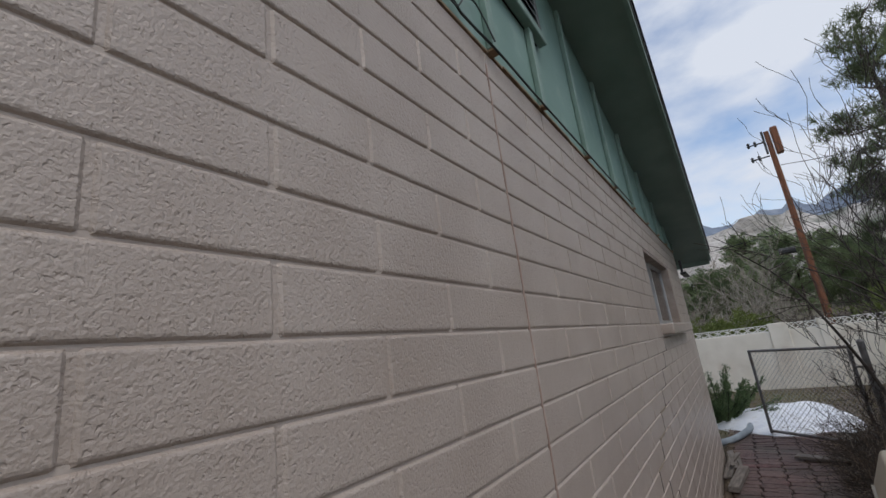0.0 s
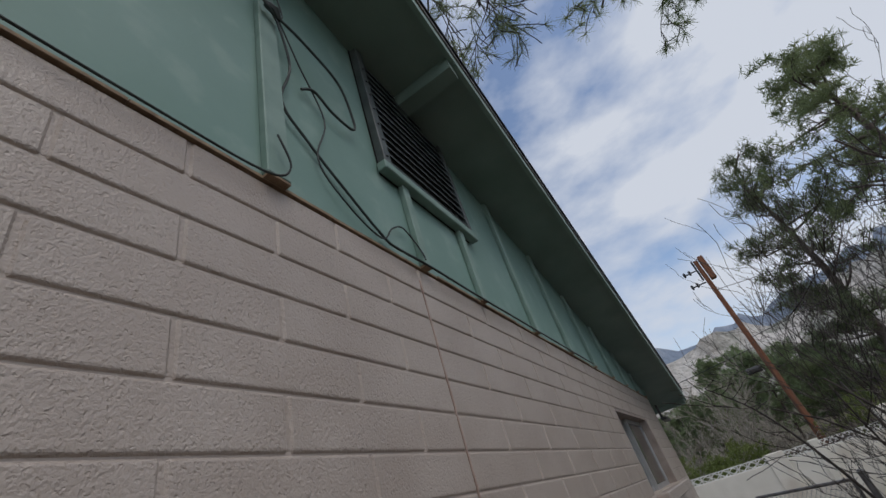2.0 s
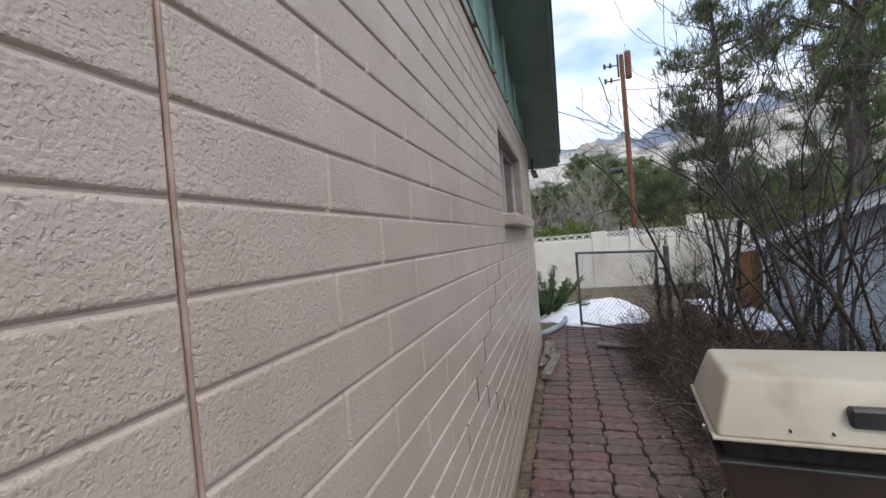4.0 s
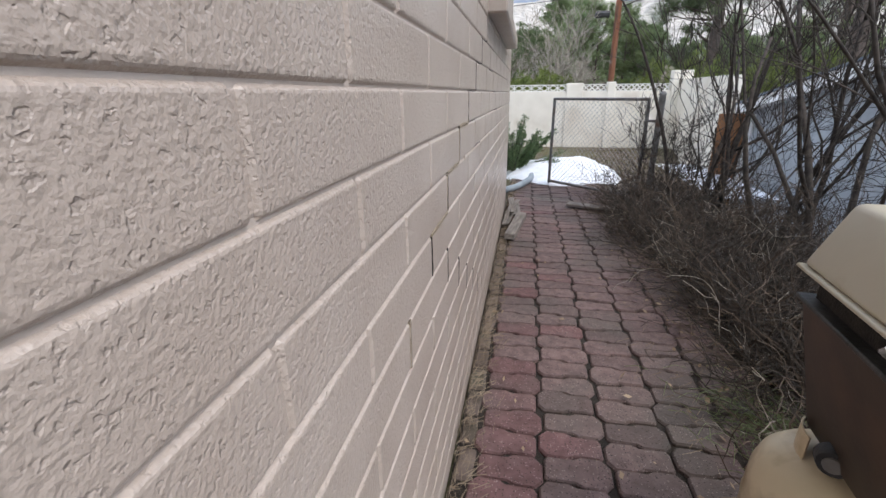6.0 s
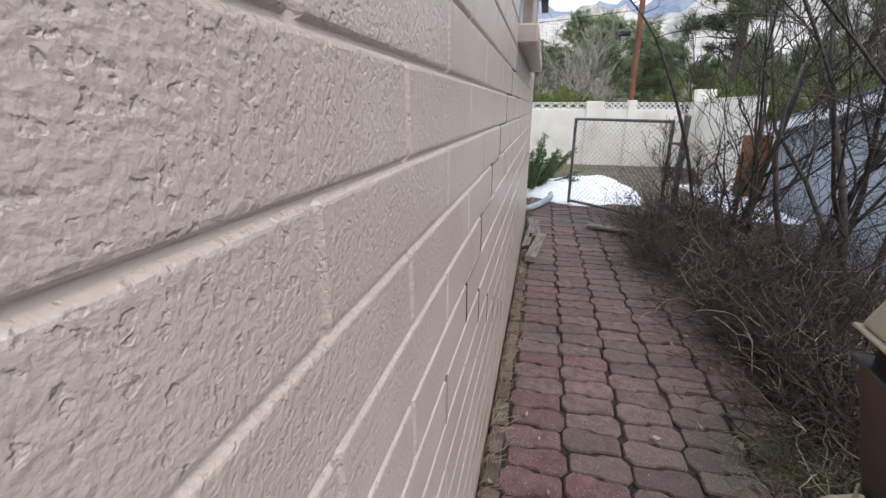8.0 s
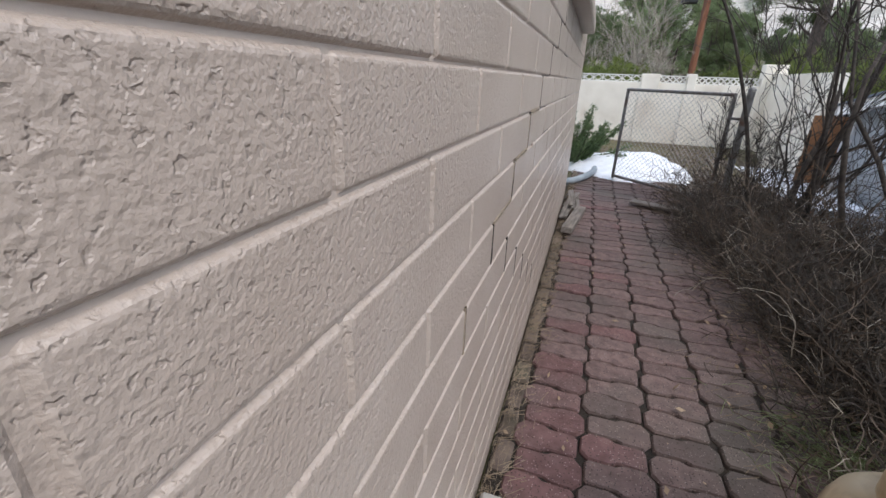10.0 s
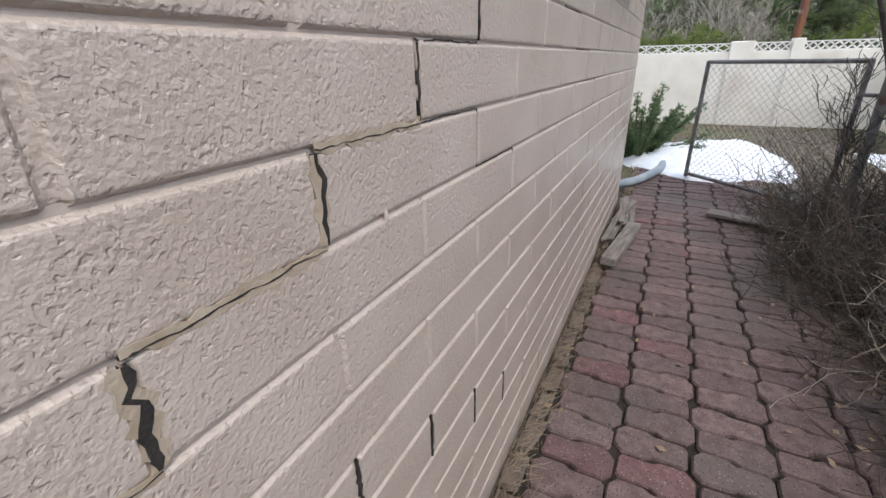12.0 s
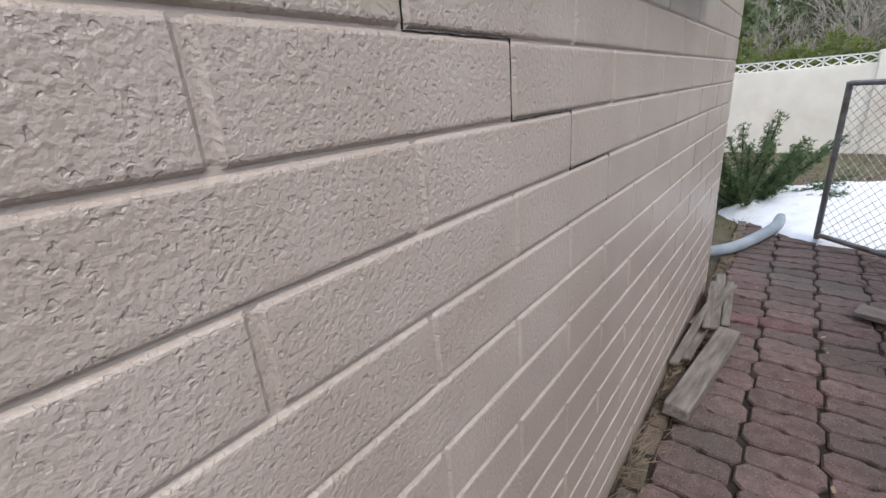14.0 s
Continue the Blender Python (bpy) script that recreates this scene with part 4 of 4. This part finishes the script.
b2.matrix_basis = pose(6.5, 16.5, -0.4, 0, 0, 200)
copy_thing(big, pose(15.0, 13.5, -0.6, 0, 0, 230))
copy_thing(b2, pose(13.2, 21.5, 0.2, 0, 0, 75))

# smaller woodland conifers on the slope
kinds = [pine("woodland_pine", 6.0, 0.10, 50 + k, "bushy green conifer on the hillside behind the wall", 0.12, 1.5, 0.9, 0.24, NEEDLE_FAR, 0.0, "woodland", 0.016, 26, 6) for k in range(3)]
spots = []
rr = random.Random(61)
for k in range(130):
    yy = 17 + 60 * (k / 130) ** 1.4 + rr.uniform(-1, 1)
    xx = rr.uniform(-0.5, 0.85) * (yy + 4) + 1.5
    if abs(xx - PX * (yy + 2) / 17) < 0.5 and yy < 19:
        xx += 2
    if xx / yy > 0.25 and yy < 34:
        yy += 24
    spots.append((xx, yy))
for k, (xx, yy) in enumerate(spots):
    m = pose(xx, yy, ground_z(xx, yy) - 0.1, 0, 0, rr.uniform(0, 360)) 
    if k < 3:
        kinds[k].matrix_basis = m
        kinds[k].scale = (0.45, 0.45, 0.42)
    else:
        c = copy_thing(kinds[k % 3], m)
        s = (rr.uniform(0.3, 0.5) if yy < 22 else rr.uniform(0.45, 0.8))
        c.scale = (s * rr.uniform(0.9, 1.25), s * rr.uniform(0.9, 1.25), s)

# yellow-green scrub and a pale bare tree behind the wall
rr = random.Random(71)
for xx, yy, hh in ((0.2, 11.2, 1.7), (1.2, 12.0, 1.6), (4.6, 13.2, 1.9), (6.0, 12.6, 1.7), (-1.5, 11.8, 1.9), (5.3, 11.5, 1.6), (-3.4, 12.6, 2.2), (7.6, 12, 2)):
    ob = thing("scrub_bush", "yellow-green evergreen scrub bush behind the garden wall", "bush", group="scrub behind the wall")
    g, c, tips = Geo(), Geo(), []
    z = ground_z(xx, yy)
    for k in range(7):
        a = rr.uniform(0, 6.3)
        branches(g, (xx, yy, z - 0.1), (0.5 * math.cos(a), 0.5 * math.sin(a), 1), hh * 0.6, 0.03, 3, rr, 0.7, 0.1, tips, 4, (2, 3), 0.004)
    part("stem", g, BARK, ob)
    for p in tips:
        for k in range(2):
            tuft(c, p + Vector((rr.gauss(0, 0.08), rr.gauss(0, 0.08), rr.gauss(0, 0.08))), Vector((rr.gauss(0, 0.5), rr.gauss(0, 0.5), 1)), 0.12, 7, rr, 0.011)
    part("foliage", c, SCRUB, ob)
for xx, yy, hh, sd in ((1.55, 13.4, 1.9, 5), (-0.6, 15, 2.0, 6), (1.0, 14.3, 3.0, 8)):
    ob = thing("bare_tree", "pale grey leafless tree behind the garden wall", "tree", group="bare trees behind the wall")
    g = Geo()
    r2 = random.Random(sd)
    for k in range(7):
        a = r2.uniform(0, 6.3)
        branches(g, (xx, yy, ground_z(xx, yy) - 0.1), (0.4 * math.cos(a), 0.4 * math.sin(a), 1), hh * 0.62, 0.04, 4, r2, 0.55, 0.15, None, 5, (2, 4), 0.006)
    part("stem", g, PALE_TWIG, ob)

# dwarf spruce by the house corner
spruce = thing("dwarf_spruce", "dense dark green dwarf conifer beside the house corner", "bush")
g, c = Geo(), Geo()
rr = random.Random(81)
for k in range(34):
    a, el = rr.uniform(0, 6.3), rr.uniform(0.15, 1.3)
    d = Vector((math.cos(a) * math.cos(el), math.sin(a) * math.cos(el), math.sin(el)))
    ln = rr.uniform(0.55, 0.95)
    p = Vector((0.02 + rr.gauss(0, 0.08), 5.35 + rr.gauss(0, 0.1), 0.0))
    pts = [p + d * ln * t / 5 + Vector((0, 0, 0.10 * (t / 5) ** 2)) for t in range(6)]
    g.tube(pts, [0.014 * (1 - t / 7) for t in range(6)], 5)
    for t in range(1, 6):
        for q in range(30):
            base = pts[t - 1].lerp(pts[t], rr.random()) + Vector((rr.gauss(0, 0.022), rr.gauss(0, 0.022), rr.gauss(0, 0.022)))
            tuft(c, base, d, 0.035, 7, rr, 0.0045)
part("stem", g, BARK, spruce)
part("foliage", c, BUSH, spruce)

# pine boughs hanging in over the roof
for bx, by, bz, dx, dy, dz, ln, seed in ((0.45, -1.45, 6.5, -0.25, 0.9, -0.6, 0.85, 91), (1.05, -0.95, 6.25, -0.4, 0.6, -0.6, 0.7, 92), (0.78, -1.2, 6.4, -0.25, 0.8, -0.65, 0.8, 93), (1.9, -0.36, 5.75, -0.5, 0.45, -0.5, 0.5, 94), (2.35, -0.14, 5.4, -0.35, 0.4, -0.3, 0.42, 95)):
    ob = thing("pine_bough", "thin pine bough with needle tufts hanging over the roof", "branch", group="overhanging pine boughs")
    rr = random.Random(seed)
    g, c, tips = Geo(), Geo(), []
    branches(g, (bx, by, bz), (dx, dy, dz), ln, 0.02, 3, rr, 0.7, -0.15, tips, 6, (2, 4), 0.005)
    part("limb", g, BARK, ob, smooth="all")
    for p in tips:
        if rr.random() < 0.33:
            tuft(c, p, Vector((rr.gauss(0, 0.6), rr.gauss(0, 0.6), -0.3)), 0.11, 20, rr, 0.0019)
    part("needles", c, NEEDLE, ob)


# ---- distant hills ----
def ridge(name, dist, top, seed, material, label, a0=-70, a1=80):
    g = Geo()
    n, rows = 160, 14
    vs = []
    for j in range(rows + 1):
        t = j / rows
        for i in range(n + 1):
            a = radians(a0 + (a1 - a0) * i / n)
            h = top(math.degrees(a)) * (0.9 + 0.25 * noise.noise((a * 7, seed, 0)) + 0.08 * noise.noise((a * 40, seed, 1)))
            r = dist * (0.72 + 0.28 * t) + dist * 0.06 * noise.noise((a * 9, t * 3, seed))
            vs.append((r * math.sin(a), r * math.cos(a), -5 + (h + 5) * t ** 1.2 + dist * 0.018 * noise.noise((a * 26, t * 7, seed + 3)) * t * (1 - 0.6 * t)))
    g.add(vs, [(j * (n + 1) + i, j * (n + 1) + i + 1, (j + 1) * (n + 1) + i + 1, (j + 1) * (n + 1) + i) for j in range(rows) for i in range(n)])
    return solid(name, g, material, label, "hill", "structure", smooth="all")


ridge("backdrop_cliffs", 260, lambda a: 52 + 0.35 * a, 3, CLIFF, "pale rocky hillside dotted with dark shrubs")
# the mountain's haze is only its surface colour
ridge("backdrop_mountain", 900, lambda a: 190 + 1.2 * min(a, 20), 8, MOUNTAIN, "forested mountain ridge in the distance, with blue haze painted into its colour")

# ---- cracks in the wall ----
cracks = thing("wall_cracks", "jagged stair-step cracks with shade painted near-black, and yellowed caulk, in the block wall", "crack")
cr = random.Random(101)


def crack(y0, z0, y1, z1, w, stain=0.0, jag=0.35, gap=0.0):
    """A crack from one joint crossing to the next, with an uneven outline; its inner shade is painted near-black."""
    n = max(5, int(math.hypot(y1 - y0, z1 - z0) / 0.008))
    up = abs(z1 - z0) > abs(y1 - y0)
    def strip(wd, x, mt, nm, skip, jag):
        vs, off = [], 0.0
        for i in range(n + 1):
            t = i / n
            off = off * 0.5 + cr.gauss(0, 1) * wd * jag
            hw = wd * cr.uniform(0.25, 0.62) * (0.6 + 0.4 * math.sin(math.pi * min(1, max(0.05, t))))
            if cr.random() < skip:
                hw = 0.0002
            y, z = y0 + (y1 - y0) * t, z0 + (z1 - z0) * t
            a, b = ((y + off - hw, z), (y + off + hw, z)) if up else ((y, z + off - hw), (y, z + off + hw))
            vs += [(x, *a), (x, *b), (FACE - 0.004, *b), (FACE - 0.004, *a)]
        g = Geo().add(vs, [(4 * i + k, 4 * i + (k + 1) % 4, 4 * i + 4 + (k + 1) % 4, 4 * i + 4 + k) for i in range(n) for k in (0, 1, 3)])
        part(nm, g, mt, cracks)
    w, stain = w * 1.05, stain * 1.35
    if stain:
        strip(stain, 0.0004, STAIN, "caulk", 0.0, 0.1)
    # the crack's depth is a near-black strip, mostly proud of the joint
    strip(w, 0.0009 if stain else (0.0004 if w > 0.0025 else -0.003), HOLLOW_SHADE, "crack", gap, jag)


def zc(k):
    return Z0 + k * H


for c, w, st in ((-2, 0.006, 0.0), (-1, 0.0095, 0.017), (0, 0.008, 0.016), (1, 0.006, 0.012), (2, 0.006, 0.0), (3, 0.006, 0.0), (4, 0.005, 0.0)):
    yv = (c - 2) * L
    crack(yv, zc(c) - 0.004, yv, zc(c - 1) + 0.003, w, st)
    if c < 4:
        crack(yv, zc(c), yv + L, zc(c), 0.0018, 0.011 if -2 <= c < 1 else 0.0, 0.5, 0.12)
crack(-1 * L, zc(0), 0, zc(0), 0.0015, 0.0, 0.5, 0.15)
crack(0, zc(0), 0, zc(-1), 0.0013)
crack(0, zc(-1), L, zc(-1), 0.0013, 0, 0.5, 0.2)
crack(L, zc(-1), L, zc(-2), 0.001)
for i, (c, w) in enumerate(((-3, 0.005), (-4, 0.0045), (-5, 0.004), (-6, 0.003), (-7, 0.003), (-8, 0.002))):
    crack((i - 3) * L, zc(c), (i - 3) * L, zc(c - 1), w)
crack(3 * L, zc(3), 3 * L, zc(2), 0.0017), crack(3 * L, zc(2), 4 * L, zc(2), 0.0014, 0, 0.3, 0.2), crack(4 * L, zc(2), 4 * L, zc(1), 0.0017)
crack(4 * L, zc(1), 5 * L, zc(1), 0.0012, 0, 0.3, 0.2), crack(5 * L, zc(1), 5 * L, zc(0), 0.0013), crack(5 * L, zc(0), 6 * L, zc(0), 0.0011, 0, 0.3, 0.3), crack(6 * L, zc(0), 6 * L, zc(-1), 0.0011)
crack(-5 * L, zc(-3), -5 * L, zc(-4), 0.0012, 0.008), crack(-7 * L, zc(-5), -7 * L, zc(-6), 0.0016, 0.012)
crack(-3.35, TOP - 0.003, -3.38, TOP - 0.09, 0.004)
joint = Geo()
pts = [(-0.002, CJ + 0.004 * noise.noise((z * 3, 0, 0)), z) for z in [0.02 + 0.05 * i for i in range(int((TOP - 0.03) / 0.05) + 1)]]
joint.tube(pts, [0.0033 + 0.001 * noise.noise((p[2] * 9, 1, 0)) for p in pts], 6)
solid("control_joint", joint, SEALANT, "brown sealant bead in the vertical control joint", "sealant", smooth="all")
solid("mortar_dab", Geo().tube([(-0.003, -0.30, zc(-1) - 0.012), (0.001, -0.298, zc(-1)), (-0.003, -0.296, zc(-1) + 0.016)], [0.002, 0.0035, 0.002], 7), JOINT, "small painted mortar dab on the wall", "mortar", smooth=True)

# ---- pavers ----
PW, PH = 0.228, 0.1165
wide, slim = 0.0625, 0.0475


def paver_geo(flip):
    s = -1 if flip else 1
    hw = PW / 2 - 0.0035
    poly = [(-hw, -wide + 0.030), (-hw + 0.026, -wide), (-0.014, -wide), (0.010, -slim), (hw - 0.010, -slim), (hw, -slim + 0.012), (hw, slim - 0.012), (hw - 0.010, slim), (0.010, slim), (-0.014, wide), (-hw + 0.026, wide), (-hw, wide - 0.030)]
    poly = [(s * a, b) for a, b in poly]
    if flip:
        poly = poly[::-1]
    n = len(poly)
    inner = [(a * 0.95, b * 0.915) for a, b in poly]
    g = Geo()
    g.add([(a, b, -0.05) for a, b in poly] + [(a, b, -0.008) for a, b in poly] + [(a, b, 0.0) for a, b in inner], [tuple(range(2 * n, 3 * n))] + [(i, (i + 1) % n, n + (i + 1) % n, n + i) for i in range(n)] + [(n + i, n + (i + 1) % n, 2 * n + (i + 1) % n, 2 * n + i) for i in range(n)])
    return g


paving = thing("paving", "worn reddish interlocking concrete pavers with dark joints", "paving", "structure")
part("bedding", Geo().box((0.006, -4.5, -0.09), (1.42, 4.95, -0.016)), SAND, paving, "dark soil in the joints")
pr = random.Random(111)
shapes = {(f, r): paver_geo(f).mesh("paver", RED_PAVER if r else PAVER) for f in (0, 1) for r in (0, 1)}
rest = Geo()
bases = {f: paver_geo(f) for f in (0, 1)}
for col in range(6):
    for row in range(81):
        y = -4.4 + row * PH + (0.02 if col % 2 else 0)
        x = 0.078 + PW * (col + 0.5) + 0.006 * math.sin(y * 1.3) + (0.009 if row % 2 else -0.009)
        if x - PW / 2 < 0.43 and -1.56 < y < -0.70 and y > -1.57:
            continue
        if x > 1.3 and noise.noise((y * 1.5, 3, 0)) > -0.1:
            continue
        f = row % 2
        z = pr.gauss(0, 0.0025) - 0.012 * max(0, x - 0.9)
        m = pose(x + pr.gauss(0, 0.002), y + pr.gauss(0, 0.002), z, pr.gauss(0, 1.0), pr.gauss(0, 1.0), pr.gauss(0, 1.0))
        red = 1 if pr.random() < (0.8 if col == 0 and -0.9 < y < 0.1 else 0.12 if col < 2 else 0) else 0
        if -0.9 < y < 3.6 and col < 5:
            o = new("paver", shapes[f, red])
            o.parent, o.matrix_basis = paving, m
        else:
            rest.add([m @ Vector(v) for v in bases[f].v], bases[f].f)
tagged(part("outer_pavers", rest, PAVER, paving), kind="stuff")
eg = Geo().box((-0.031, -0.072, -0.05), (0.031, 0.072, 0.0), 0.009).mesh("edge_paver", EDGE_PAVER)
for row in range(58):
    y = -4.4 + row * 0.16
    if -1.57 < y < -0.68:
        continue
    o = new("edge_paver", eg)
    o.parent = paving
    o.matrix_basis = pose(0.042 + pr.gauss(0, 0.003), y + pr.gauss(0, 0.006), -0.006 + pr.gauss(0, 0.004), pr.gauss(0, 2), pr.gauss(0, 2), pr.gauss(0, 4))

# ---- wall blocks ----
def block_geo(g, y0, y1, z0, z1):
    """A block face: deep tooled bed joints above and below, shallow flat-bottomed head joints at the ends."""
    j, q, e = 0.004, 0.004, 0.0085
    cols = [(y0, -0.0046), (y0 + q, -0.0044), (y0 + e, 0.0), (y1 - e, 0.0), (y1 - q, -0.0044), (y1, -0.0046)]
    rows = [(z0 + 0.001, None), (z0 + j, 0.0020), (z0 + j + 0.002, 0.0006), (z0 + j + 0.005, 0.0), (z1 - j - 0.004, 0.0), (z1 - j - 0.0016, 0.0006), (z1 - j, 0.0020), (z1 - 0.001, None)]
    vs = [(FACE - 0.001 if d is None else x - d, y, z) for z, d in rows for y, x in cols]
    return g.add(vs, [(k * 6 + i, k * 6 + i + 1, k * 6 + i + 7, k * 6 + i + 6) for k in range(7) for i in range(5)])


others = Geo()
shared = {}
count = 0
for c in range(-11, 15):
    z1 = zc(c)
    z0 = max(zc(c - 1), -0.02)
    if z1 < 0.02:
        continue
    cuts = [BACK, END, CJ]
    k = -40
    while k < 40:
        y = (k * 2 + (c % 2)) * L
        if CJ + 0.12 < y < END - 0.1:
            cuts.append(y)
        y = -2.531 + (k * 2 + (c % 2)) * L
        if BACK + 0.1 < y < CJ - 0.05:
            cuts.append(y)
        k += 1
    cuts = sorted(cuts)
    for y0, y1 in zip(cuts, cuts[1:]):
        pieces = [(y0, y1)]
        if WZ0 + 0.01 < (z0 + z1) / 2 < WZ1 - 0.01:
            pieces = [(max(y0, a), min(y1, b)) for a, b in ((BACK, WY0), (WY1, END)) if min(y1, b) - max(y0, a) > 0.03]
        for a, b in pieces:
            if a > -3.5 and count < 300 and -3.4 < (a + b) / 2 < 2.2 and 0.25 < z1:
                key = (round(b - a, 3), round(z1 - z0, 3))
                if key not in shared:
                    shared[key] = block_geo(Geo(), 0, b - a, 0, z1 - z0).mesh("block", PAINT)
                ob = new("block", shared[key])
                ob.parent, ob.location = wall_west, (0, a, z0)
                count += 1
            else:
                block_geo(others, a, b, z0, z1)
tagged(part("outer_blocks", others, PAINT, wall_west), kind="stuff")
